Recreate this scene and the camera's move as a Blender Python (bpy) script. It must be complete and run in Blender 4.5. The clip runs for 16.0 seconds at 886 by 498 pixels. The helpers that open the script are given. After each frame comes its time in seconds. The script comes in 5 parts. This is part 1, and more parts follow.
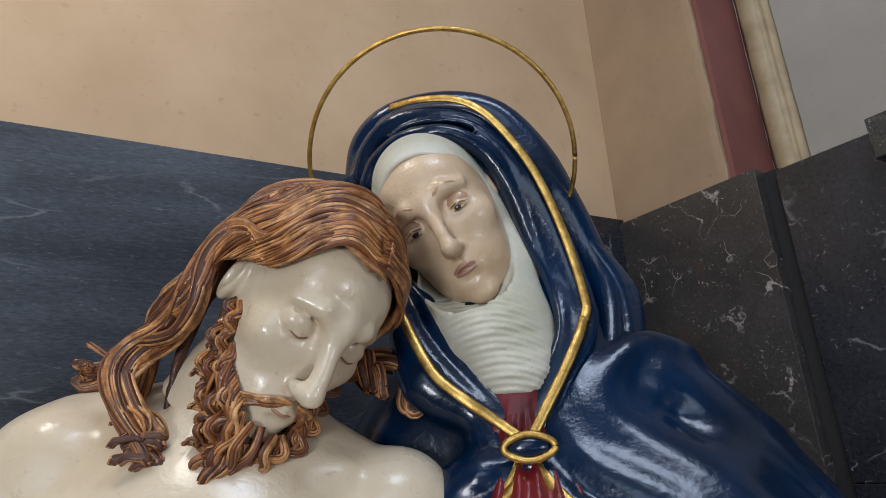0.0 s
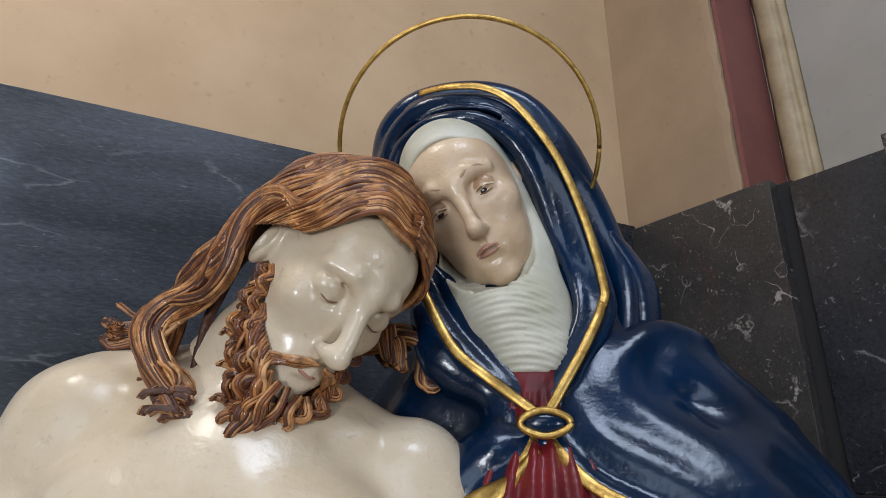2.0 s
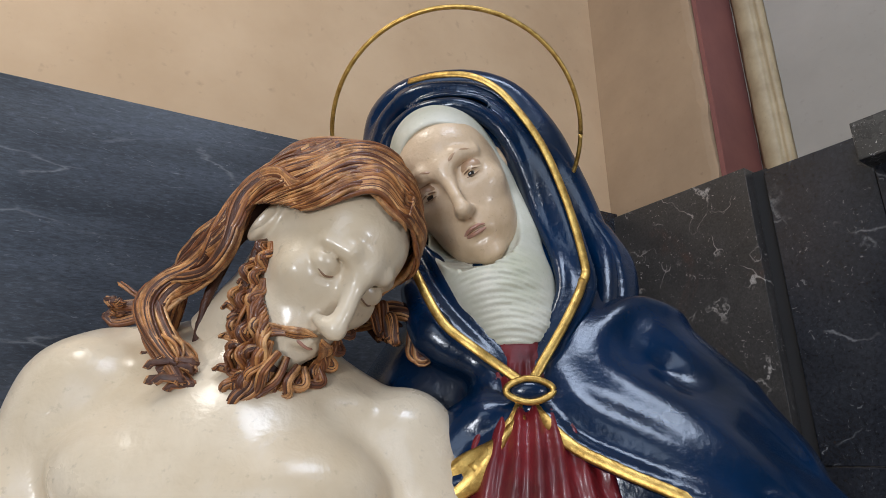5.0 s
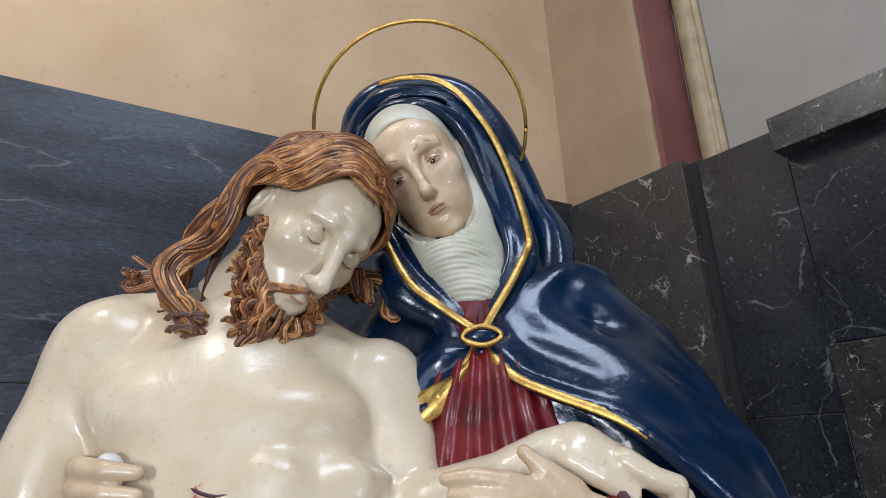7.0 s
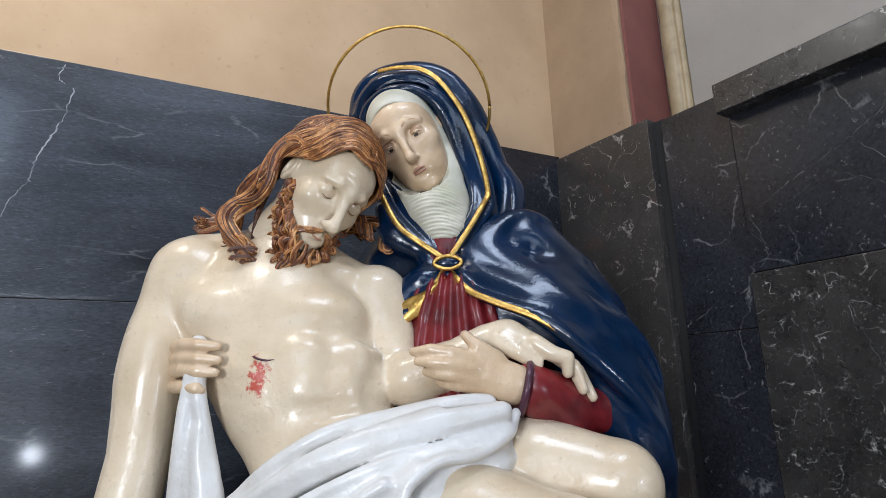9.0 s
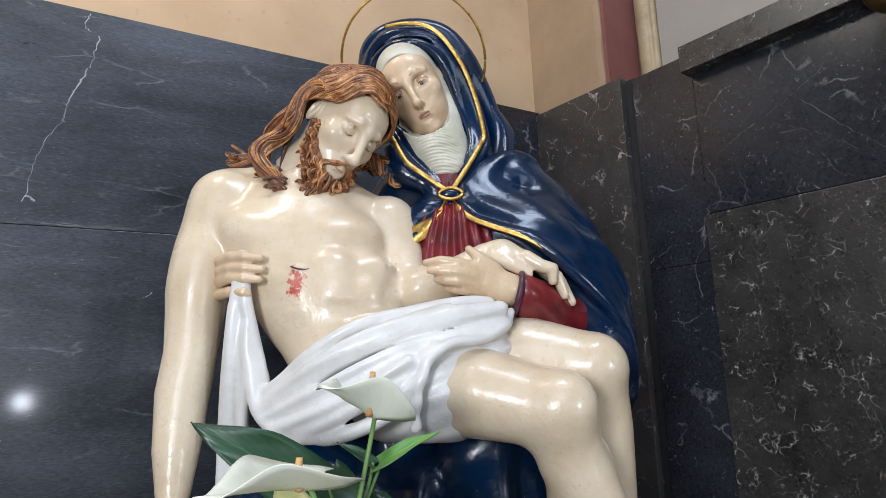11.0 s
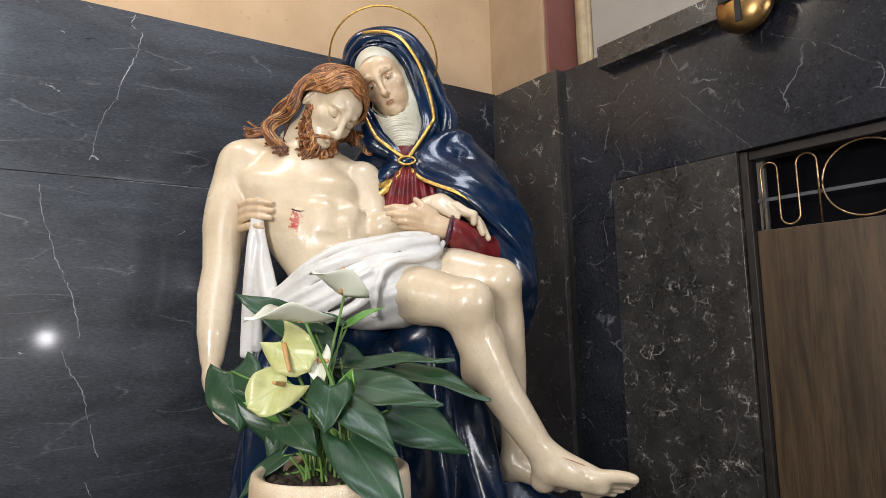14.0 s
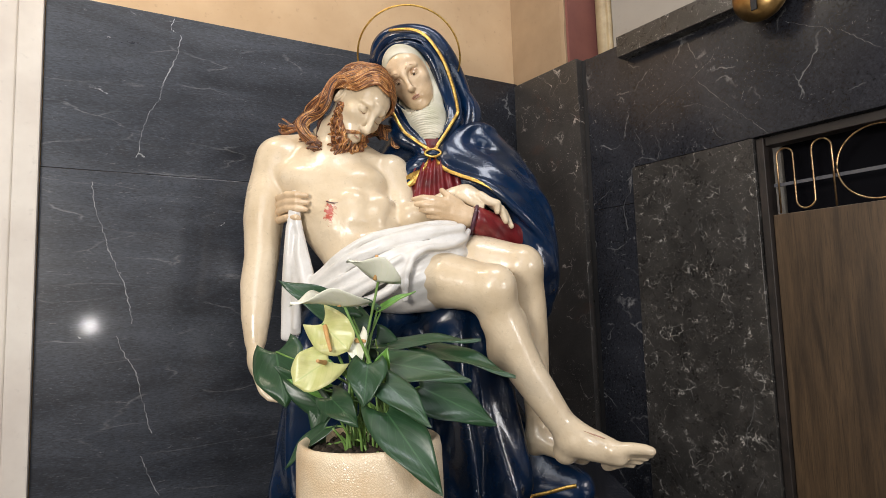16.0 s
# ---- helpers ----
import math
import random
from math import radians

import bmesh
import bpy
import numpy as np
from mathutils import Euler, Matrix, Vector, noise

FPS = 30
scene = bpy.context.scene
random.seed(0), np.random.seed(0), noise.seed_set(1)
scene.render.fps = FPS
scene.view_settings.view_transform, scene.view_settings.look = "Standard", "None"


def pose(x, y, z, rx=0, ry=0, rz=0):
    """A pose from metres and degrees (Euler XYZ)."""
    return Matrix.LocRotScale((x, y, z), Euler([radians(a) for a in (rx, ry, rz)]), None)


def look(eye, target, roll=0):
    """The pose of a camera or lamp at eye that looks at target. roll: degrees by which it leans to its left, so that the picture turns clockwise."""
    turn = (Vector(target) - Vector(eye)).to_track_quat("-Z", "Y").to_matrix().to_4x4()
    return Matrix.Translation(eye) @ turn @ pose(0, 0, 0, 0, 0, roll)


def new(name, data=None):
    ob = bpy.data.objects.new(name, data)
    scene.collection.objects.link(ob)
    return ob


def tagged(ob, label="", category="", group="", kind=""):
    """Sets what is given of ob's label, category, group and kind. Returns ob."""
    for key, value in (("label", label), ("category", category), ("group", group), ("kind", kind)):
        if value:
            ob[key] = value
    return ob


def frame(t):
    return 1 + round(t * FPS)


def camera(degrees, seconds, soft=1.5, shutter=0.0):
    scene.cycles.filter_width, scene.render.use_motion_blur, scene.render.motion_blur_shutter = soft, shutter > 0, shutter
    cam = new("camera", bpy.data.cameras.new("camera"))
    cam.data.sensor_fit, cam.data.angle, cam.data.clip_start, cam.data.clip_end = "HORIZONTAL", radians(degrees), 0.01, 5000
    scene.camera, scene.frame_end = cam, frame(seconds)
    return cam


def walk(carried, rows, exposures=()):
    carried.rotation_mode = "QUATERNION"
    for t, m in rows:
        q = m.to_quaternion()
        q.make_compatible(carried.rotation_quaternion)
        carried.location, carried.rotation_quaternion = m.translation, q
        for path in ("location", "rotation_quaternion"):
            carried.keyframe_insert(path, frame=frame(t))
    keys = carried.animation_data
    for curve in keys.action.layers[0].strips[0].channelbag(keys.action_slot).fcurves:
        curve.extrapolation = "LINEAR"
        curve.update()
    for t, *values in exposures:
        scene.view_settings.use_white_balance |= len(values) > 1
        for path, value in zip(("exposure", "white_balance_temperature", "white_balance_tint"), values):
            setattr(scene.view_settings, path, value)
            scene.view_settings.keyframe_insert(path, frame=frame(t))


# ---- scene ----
cam = camera(72.2, 16.0, soft=0.7)
PATH = [
    (0, (-0.092, 0.122, 2.051), (0.983, 1.688, 2.677), -3.4),
    (0.5, (-0.099, 0.122, 2.044), (0.969, 1.689, 2.678), -2.4),
    (1, (-0.109, 0.123, 2.031), (0.951, 1.693, 2.674), -1.3),
    (1.5, (-0.117, 0.128, 2.019), (0.941, 1.696, 2.671), -0.8),
    (2, (-0.12, 0.133, 2.011), (0.943, 1.697, 2.662), -0.3),
    (2.5, (-0.118, 0.13, 2.004), (0.948, 1.691, 2.658), -0.5),
    (3, (-0.116, 0.126, 2.0), (0.96, 1.683, 2.646), -0.4),
    (3.5, (-0.115, 0.128, 1.991), (0.965, 1.684, 2.632), -0.3),
    (4, (-0.111, 0.129, 1.986), (0.974, 1.683, 2.625), -0.4),
    (4.2, (-0.111, 0.128, 1.992), (0.978, 1.684, 2.617), -0.4),
    (6.5, (-0.224, 0.037, 1.914), (0.932, 1.536, 2.557), -2.3),
    (7, (-0.216, -0.009, 1.888), (0.959, 1.481, 2.521), -2.6),
    (7.5, (-0.251, -0.119, 1.869), (0.885, 1.409, 2.484), -3.1),
    (8, (-0.28, -0.204, 1.841), (0.847, 1.351, 2.397), -3.4),
    (8.5, (-0.313, -0.287, 1.813), (0.808, 1.29, 2.318), -2.4),
    (9, (-0.339, -0.347, 1.784), (0.777, 1.247, 2.246), -2.1),
    (9.5, (-0.342, -0.384, 1.751), (0.77, 1.221, 2.182), -2.0),
    (11.8, (-0.673, -0.528, 1.622), (0.624, 0.962, 1.938), -2.3),
    (12, (-0.71, -0.553, 1.614), (0.609, 0.917, 1.925), -2.3),
    (12.5, (-0.76, -0.588, 1.572), (0.595, 0.854, 1.858), -2.8),
    (13, (-0.749, -0.676, 1.545), (0.612, 0.766, 1.803), -2.1),
    (13.5, (-0.757, -0.878, 1.527), (0.527, 0.632, 1.787), -1.8),
    (14, (-0.773, -0.973, 1.5), (0.461, 0.581, 1.744), -1.3),
    (14.5, (-0.797, -1.016, 1.496), (0.422, 0.553, 1.728), -1.6),
    (15, (-0.817, -1.035, 1.494), (0.386, 0.546, 1.725), -1.8),
    (15.5, (-0.834, -1.053, 1.492), (0.357, 0.539, 1.709), -1.9),
    (16, (-0.847, -1.057, 1.494), (0.327, 0.549, 1.693), -1.8),
]
walk(cam, [(t, look(eye, target, roll)) for t, eye, target, roll in PATH], [(0,-0.53,5450,10),(4.2,-0.37,5450,10),(7,-0.25,5350,10),(9.5,-0.11,5400,10),(12,0.03,5600,11),(16,0.13,6350,12)])

# ---- light ----
world = bpy.data.worlds.new("interior")
world.use_nodes = True
scene.world = world
world.node_tree.nodes["Background"].inputs[0].default_value = (0.55, 0.6, 0.7, 1)
world.node_tree.nodes["Background"].inputs[1].default_value = 0.03


def area_lamp(name, eye, target, size, watts, colour, size_y=0.0):
    d = bpy.data.lights.new(name, "AREA")
    d.energy, d.color, d.size = watts, colour, size
    if size_y:
        d.shape, d.size_y = "RECTANGLE", size_y
    else:
        d.shape = "DISK"
    ob = new(name, d)
    ob.matrix_world = look(eye, target)
    return ob


area_lamp("key_lamp", (0.75, -3.2, 1.75), (0.2, 0.8, 1.9), 0.75, 33, (1.0, 0.96, 0.92))
area_lamp("small_lamp", (-1.02, -2.3, 1.45), (-0.6, 1.4, 1.45), 0.035, 3.2, (1.0, 0.97, 0.92))
area_lamp("window_light", (-2.6, -2.6, 3.9), (0.0, 0.8, 1.9), 2.2, 44, (0.88, 0.94, 1.0), 2.0)
area_lamp("clerestory_light", (-0.10, -0.55, 4.45), (0.35, 0.6, 1.9), 1.0, 32, (0.92, 0.95, 1.0), 0.7)
# unseen warm fill, added to brighten the back wall's left end
area_lamp("wall_wash_fill", (-0.85, 0.80, 3.95), (-0.3, 1.45, 2.8), 0.5, 17, (1.0, 0.86, 0.66))
area_lamp("side_lamp", (-1.9, -0.9, 1.95), (0.3, 0.8, 2.2), 0.6, 43, (1.0, 0.93, 0.83))


# ---- materials ----
def material(name, rough=0.5, metal=0.0):
    m = bpy.data.materials.new(name)
    m.use_nodes = True
    n = m.node_tree.nodes
    b = n["Principled BSDF"]
    b.inputs["Roughness"].default_value, b.inputs["Metallic"].default_value = rough, metal
    return m, n, m.node_tree.links, b


def coords(n, links, kind="Object", scale=(1, 1, 1)):
    tc, mp = n.new("ShaderNodeTexCoord"), n.new("ShaderNodeMapping")
    mp.inputs["Scale"].default_value = scale
    links.new(tc.outputs[kind], mp.inputs[0])
    return mp.outputs[0]


def noise_tex(n, links, co, scale, detail=4.0, rough=0.55, distort=0.0):
    t = n.new("ShaderNodeTexNoise")
    t.inputs["Scale"].default_value, t.inputs["Detail"].default_value = scale, detail
    t.inputs["Roughness"].default_value, t.inputs["Distortion"].default_value = rough, distort
    links.new(co, t.inputs["Vector"])
    return t.outputs["Fac"]


def ramp(n, links, fac, stops):
    r = n.new("ShaderNodeValToRGB")
    e = r.color_ramp.elements
    while len(e) < len(stops):
        e.new(0.5)
    for k, (p, c) in zip(e, stops):
        k.position, k.color = p, (*c, 1) if len(c) == 3 else c
    links.new(fac, r.inputs[0])
    return r.outputs[0]


def blend(n, links, fac, a, b, how="MIX"):
    m = n.new("ShaderNodeMix")
    m.data_type, m.blend_type = "RGBA", how
    for sock, v in ((m.inputs[0], fac), (m.inputs[6], a), (m.inputs[7], b)):
        if isinstance(v, bpy.types.NodeSocket):
            links.new(v, sock)
        else:
            sock.default_value = v if isinstance(v, float) else (*v, 1)
    return m.outputs[2]


def bump(n, links, b, height, strength=0.2, distance=0.01):
    k = n.new("ShaderNodeBump")
    k.inputs["Strength"].default_value, k.inputs["Distance"].default_value = strength, distance
    links.new(height, k.inputs["Height"])
    links.new(k.outputs[0], b.inputs["Normal"])


def paint(name, colour, dark, rough, scale=9.0, speck=0.0, coat=0.0, relief=0.12, kind="Object", lumps=0.0):
    """Painted plaster or enamel: two scales of tone, fine relief, worn gloss."""
    m, n, links, b = material(name, rough)
    co = coords(n, links, kind)
    big = noise_tex(n, links, co, scale, 5, 0.6)
    fine = noise_tex(n, links, co, scale * 14, 4, 0.6)
    c = blend(n, links, ramp(n, links, big, [(0.35, (0, 0, 0)), (0.68, (1, 1, 1))]), colour, dark)
    c = blend(n, links, ramp(n, links, fine, [(0.62, (0, 0, 0)), (0.80, (speck,) * 3)]), c, tuple(0.45 * v for v in dark))
    links.new(c, b.inputs["Base Color"])
    r = n.new("ShaderNodeMapRange")
    r.inputs[3].default_value, r.inputs[4].default_value = rough * 0.7, min(1.0, rough * 1.45)
    links.new(big, r.inputs[0])
    links.new(r.outputs[0], b.inputs["Roughness"])
    b.inputs["Coat Weight"].default_value, b.inputs["Coat Roughness"].default_value = coat, 0.12
    bump(n, links, b, fine, relief, 0.004)
    if lumps:
        # uneven brushed ground under the fine relief
        k = n.new("ShaderNodeBump")
        k.inputs["Strength"].default_value, k.inputs["Distance"].default_value = lumps, 0.012
        links.new(noise_tex(n, links, co, 34, 3, 0.55, 0.4), k.inputs["Height"])
        for nd in n:
            if nd.bl_idname == "ShaderNodeBump" and nd != k:
                links.new(k.outputs[0], nd.inputs["Normal"])
    return m


def marble(name, base, cloud, vein, vein_amount, rough, scale=3.0, streak=(1, 1, 1), warm=None):
    """Dark polished marble: clouds, thin broken calcite veins and flecks."""
    m, n, links, b = material(name, rough)
    co = coords(n, links, "Object", streak)
    clouds = noise_tex(n, links, co, scale, 8, 0.62, 0.6)
    c = blend(n, links, ramp(n, links, clouds, [(0.30, (0, 0, 0)), (0.75, (1, 1, 1))]), base, cloud)
    if warm:
        w = noise_tex(n, links, co, scale * 0.7, 6, 0.6, 1.0)
        c = blend(n, links, ramp(n, links, w, [(0.58, (0, 0, 0)), (0.80, (0.8,) * 3)]), c, warm)
    v = n.new("ShaderNodeTexVoronoi")
    v.feature = "DISTANCE_TO_EDGE"
    v.inputs["Scale"].default_value = scale * 1.5
    warp = n.new("ShaderNodeMix")
    warp.data_type = "VECTOR"
    warp.inputs[0].default_value = 0.17
    wn = n.new("ShaderNodeTexNoise")
    wn.inputs["Scale"].default_value, wn.inputs["Detail"].default_value = scale * 1.7, 6
    links.new(co, wn.inputs["Vector"])
    links.new(co, warp.inputs[4])
    links.new(wn.outputs["Color"], warp.inputs[5])
    links.new(warp.outputs[1], v.inputs["Vector"])
    thin = ramp(n, links, v.outputs["Distance"], [(0.0, (1, 1, 1)), (0.018, (0, 0, 0))])
    broken = ramp(n, links, noise_tex(n, links, co, scale * 2.3, 3, 0.5), [(0.50, (0, 0, 0)), (0.64, (vein_amount,) * 3)])
    c = blend(n, links, blend(n, links, 1.0, thin, broken, "MULTIPLY"), c, vein)
    fl = noise_tex(n, links, co, scale * 16, 5, 0.7, 1.4)
    gate = ramp(n, links, noise_tex(n, links, co, scale * 1.3, 3), [(0.38, (0, 0, 0)), (0.54, (vein_amount,) * 3)])
    flecks = blend(n, links, 1.0, ramp(n, links, fl, [(0.625, (0, 0, 0)), (0.665, (1, 1, 1))]), gate, "MULTIPLY")
    c = blend(n, links, flecks, c, vein)
    grit = noise_tex(n, links, co, scale * 34, 6, 0.75, 0.6)
    c = blend(n, links, ramp(n, links, grit, [(0.36, (0.6,) * 3), (0.52, (0, 0, 0))]), c, tuple(0.35 * q for q in base))
    c = blend(n, links, ramp(n, links, grit, [(0.54, (0, 0, 0)), (0.72, (0.55,) * 3)]), c, tuple(1.6 * q for q in cloud))
    links.new(c, b.inputs["Base Color"])
    smear = noise_tex(n, links, co, scale * 2.2, 6, 0.7)
    r = n.new("ShaderNodeMapRange")
    r.inputs[3].default_value, r.inputs[4].default_value = rough * 0.55, rough * 1.7
    links.new(smear, r.inputs[0])
    links.new(r.outputs[0], b.inputs["Roughness"])
    bump(n, links, b, fl, 0.04, 0.002)
    return m


def timber(name, dark, light):
    m, n, links, b = material(name, 0.42)
    co = coords(n, links, "Object", (1, 9, 0.7))
    g = noise_tex(n, links, co, 3.2, 8, 0.62, 0.5)
    fine = noise_tex(n, links, coords(n, links, "Object", (1, 60, 2.2)), 6, 4, 0.6)
    c = blend(n, links, ramp(n, links, g, [(0.32, (0, 0, 0)), (0.70, (1, 1, 1))]), dark, light)
    c = blend(n, links, ramp(n, links, fine, [(0.50, (0, 0, 0)), (0.72, (0.6,) * 3)]), c, tuple(0.5 * v for v in dark))
    links.new(c, b.inputs["Base Color"])
    bump(n, links, b, fine, 0.12, 0.003)
    return m


M_SLAB = marble("blue_black_marble", (0.012, 0.014, 0.019), (0.068, 0.077, 0.096), (0.50, 0.50, 0.50), 0.22, 0.30, 2.6, (0.6, 1, 2.4))
for socket, value in (("Specular IOR Level", 0.5), ("Coat Weight", 0.5), ("Coat Roughness", 0.095)):
    M_SLAB.node_tree.nodes["Principled BSDF"].inputs[socket].default_value = value
M_STONE = marble("black_brown_marble", (0.018, 0.017, 0.016), (0.056, 0.052, 0.048), (0.74, 0.71, 0.66), 0.95, 0.26, 9.0)
M_STONE_DARK = marble("deep_black_marble", (0.010, 0.011, 0.015), (0.030, 0.032, 0.040), (0.45, 0.45, 0.45), 0.4, 0.2, 3.4)
M_STONE_RED = marble("red_black_marble", (0.027, 0.025, 0.024), (0.064, 0.058, 0.053), (0.55, 0.50, 0.45), 0.85, 0.3, 5.0, (1, 1, 1), (0.110, 0.044, 0.025))
M_VEIN = paint("calcite_vein", (0.42, 0.43, 0.44), (0.16, 0.17, 0.19), 0.35, 60)
M_VEIN_DIM = paint("grey_vein", (0.20, 0.20, 0.20), (0.09, 0.09, 0.09), 0.35, 60)
M_CREAM = paint("ochre_plaster", (0.54, 0.38, 0.225), (0.46, 0.315, 0.18), 0.75, 2.6, 0.4)
M_TAN = paint("tan_plaster", (0.37, 0.255, 0.15), (0.30, 0.205, 0.12), 0.7, 3.5, 0.4)
M_ROSE = paint("rose_plaster", (0.22, 0.080, 0.064), (0.18, 0.066, 0.055), 0.7, 3.5, 0.3)
M_GREY = paint("grey_plaster", (0.38, 0.345, 0.30), (0.33, 0.30, 0.255), 0.75, 2.6, 0.3)
M_FRESCO = paint("pale_pier_plaster", (0.66, 0.62, 0.56), (0.55, 0.50, 0.45), 0.7, 3.0, 0.25)
M_EDGE = paint("olive_moulding", (0.46, 0.36, 0.21), (0.33, 0.25, 0.14), 0.5, 14, 0.5)
M_JOINT = paint("dark_joint", (0.012, 0.012, 0.013), (0.02, 0.018, 0.018), 0.8, 20)
M_WOOD = timber("walnut_board", (0.034, 0.022, 0.013), (0.108, 0.068, 0.036))
M_FRAME = paint("black_door_frame", (0.009, 0.007, 0.006), (0.022, 0.015, 0.012), 0.5, 18, 0.4)
M_FLOOR = marble("floor_marble", (0.16, 0.14, 0.12), (0.30, 0.27, 0.23), (0.5, 0.5, 0.48), 0.5, 0.25, 2.0)
M_PLAIN = paint("nave_plaster", (0.55, 0.48, 0.38), (0.48, 0.41, 0.32), 0.8, 1.5)
M_BRASS, n, links, b = material("aged_brass", 0.32, 1.0)
links.new(ramp(n, links, noise_tex(n, links, coords(n, links), 22, 5), [(0.3, (0.26, 0.15, 0.055)), (0.7, (0.50, 0.33, 0.13))]), b.inputs["Base Color"])
# near-black with almost no gloss: the darkness behind the grille is put in by colour
M_VOID = paint("black_for_unlit_interior", (0.004, 0.004, 0.006), (0.007, 0.007, 0.009), 0.9, 6)
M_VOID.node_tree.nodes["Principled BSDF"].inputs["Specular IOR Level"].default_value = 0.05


# ---- building helpers ----
def mesh_of(bm, name, mat, smooth=False):
    me = bpy.data.meshes.new(name)
    bmesh.ops.recalc_face_normals(bm, faces=bm.faces[:])
    bm.to_mesh(me)
    bm.free()
    for m in mat if isinstance(mat, (list, tuple)) else [mat]:
        me.materials.append(m)
    if smooth:
        me.shade_smooth()
    return me


def part(name, bm, mat, parent, label="", smooth=False):
    ob = new(name, mesh_of(bm, name, mat, smooth))
    ob.parent = parent
    return tagged(ob, label)


def thing(name, m, label, category, group="", kind=""):
    ob = new(name)
    ob.empty_display_size = 0.1
    ob.matrix_world = m
    return tagged(ob, label, category, group, kind)


def box(x0, x1, y0, y1, z0, z1, bevel=0.0, bm=None):
    bm = bm or bmesh.new()
    got = bmesh.ops.create_cube(bm, size=1.0, matrix=Matrix.LocRotScale(((x0 + x1) / 2, (y0 + y1) / 2, (z0 + z1) / 2), None, (x1 - x0, y1 - y0, z1 - z0)))
    if bevel:
        es = list({e for v in got["verts"] for e in v.link_edges})
        bmesh.ops.bevel(bm, geom=es, offset=bevel, segments=2, affect="EDGES", profile=0.6)
    return bm


def tube_data(path, radii, sides=8, flat=1.0, up=(0, 0, 1)):
    """Vertices and faces of a tube along a path, tapered, with rounded ends."""
    p = np.array(path, float)
    tang = np.gradient(p, axis=0)
    tang /= np.linalg.norm(tang, axis=1)[:, None] + 1e-9
    n0 = np.cross(tang[0], up)
    if np.linalg.norm(n0) < 1e-3:
        n0 = np.cross(tang[0], (1, 0.2, 0))
    verts, faces = [], []
    n0 = n0 / np.linalg.norm(n0)
    a = np.linspace(0, 2 * np.pi, sides, endpoint=False)
    for k in range(len(p)):
        n0 = n0 - tang[k] * (n0 @ tang[k])
        n0 /= np.linalg.norm(n0) + 1e-9
        b0 = np.cross(tang[k], n0)
        verts.append(p[k] + radii[k] * (np.cos(a)[:, None] * n0 + flat * np.sin(a)[:, None] * b0))
    v = np.concatenate(verts + [p[:1], p[-1:]])
    L, s = len(p), sides
    for k in range(L - 1):
        for j in range(s):
            faces.append((k * s + j, k * s + (j + 1) % s, (k + 1) * s + (j + 1) % s, (k + 1) * s + j))
    for j in range(s):
        faces.append((L * s, (j + 1) % s, j))
        faces.append((L * s + 1, (L - 1) * s + j, (L - 1) * s + (j + 1) % s))
    return v, faces


def spline(pts, steps=6):
    """Catmull-Rom curve through points of any width."""
    p = np.array(pts, float)
    p = np.vstack([2 * p[0] - p[1], p, 2 * p[-1] - p[-2]])
    out = []
    for i in range(1, len(p) - 2):
        for t in np.linspace(0, 1, steps, endpoint=False):
            a, b2, c, d = p[i - 1], p[i], p[i + 1], p[i + 2]
            out.append(0.5 * (2 * b2 + (c - a) * t + (2 * a - 5 * b2 + 4 * c - d) * t * t + (3 * b2 - a - 3 * c + d) * t ** 3))
    out.append(p[-2])
    return np.array(out)


def mesh_from(name, v, f, mats, smooth=True):
    me = bpy.data.meshes.new(name)
    me.from_pydata([tuple(q) for q in v], [], f)
    for m in mats if isinstance(mats, (list, tuple)) else [mats]:
        me.materials.append(m)
    if smooth:
        me.shade_smooth()
    return me


def rod(name, path, r, mat, parent=None, sides=8, label="", flat=1.0):
    p = np.array(path, float)
    v, f = tube_data(p, np.full(len(p), r), sides, flat)
    ob = new(name, mesh_from(name, v, f, mat))
    ob.parent = parent
    return tagged(ob, label)


# ---- structure ----
def structure(name, bm, mat, label, category, m=None, smooth=False):
    ob = new(name, mesh_of(bm, name, mat, smooth))
    if m:
        ob.matrix_world = m
    return tagged(ob, label, category, "", "structure")


TOP = 2.70          # top of the marble dado
BACK = pose(1.38, 1.275, 0, 0, 0, 180 - 6.3)   # x runs along the back wall from the corner, y points behind it (-y is the wall's depth)
structure("floor", box(-5, 2.2, -7, 2.4, -0.1, 0.0), M_FLOOR, "polished grey stone floor of the chapel", "floor")
structure("ceiling", box(-5, 2.2, -7, 2.4, 4.6, 4.7), M_PLAIN, "plain plaster ceiling", "ceiling")
structure("wall_south", box(-5, 2.2, -7.1, -7.0, 0, 4.6), M_PLAIN, "plain plaster wall behind the chapel", "wall")
structure("wall_west", box(-5.1, -5.0, -7, 2.4, 0, 4.6), M_PLAIN, "plain plaster side wall", "wall")
# back wall: plaster core, marble dado slabs in front of it
structure("wall_north", box(-0.3, 6.6, -0.30, -0.022, 0, 4.6), M_CREAM, "ochre plastered wall above black marble", "wall", BACK)
dado = thing("marble_dado", BACK, "blue-black polished marble slabs with a white crack", "wall panel", "", "structure")
SPLIT = 2.05
part("slab", box(0.562, 2.138, -0.02, 0.0, SPLIT + 0.001, TOP + 0.008, 0.0015), M_SLAB, dado)
part("corner_slab", box(-0.02, 0.560, -0.02, 0.0, SPLIT + 0.001, TOP, 0.0015), M_STONE_DARK, dado, "brown-black marble slab in the corner")
part("slab", box(-0.02, 2.138, -0.02, 0.0, 0.0, SPLIT - 0.001, 0.0015), M_SLAB, dado)
structure("pier", box(2.142, 2.218, -0.02, 0.035, 0, 4.6, 0.006), M_FRESCO, "pale plastered pier beside the marble", "pier", BACK)
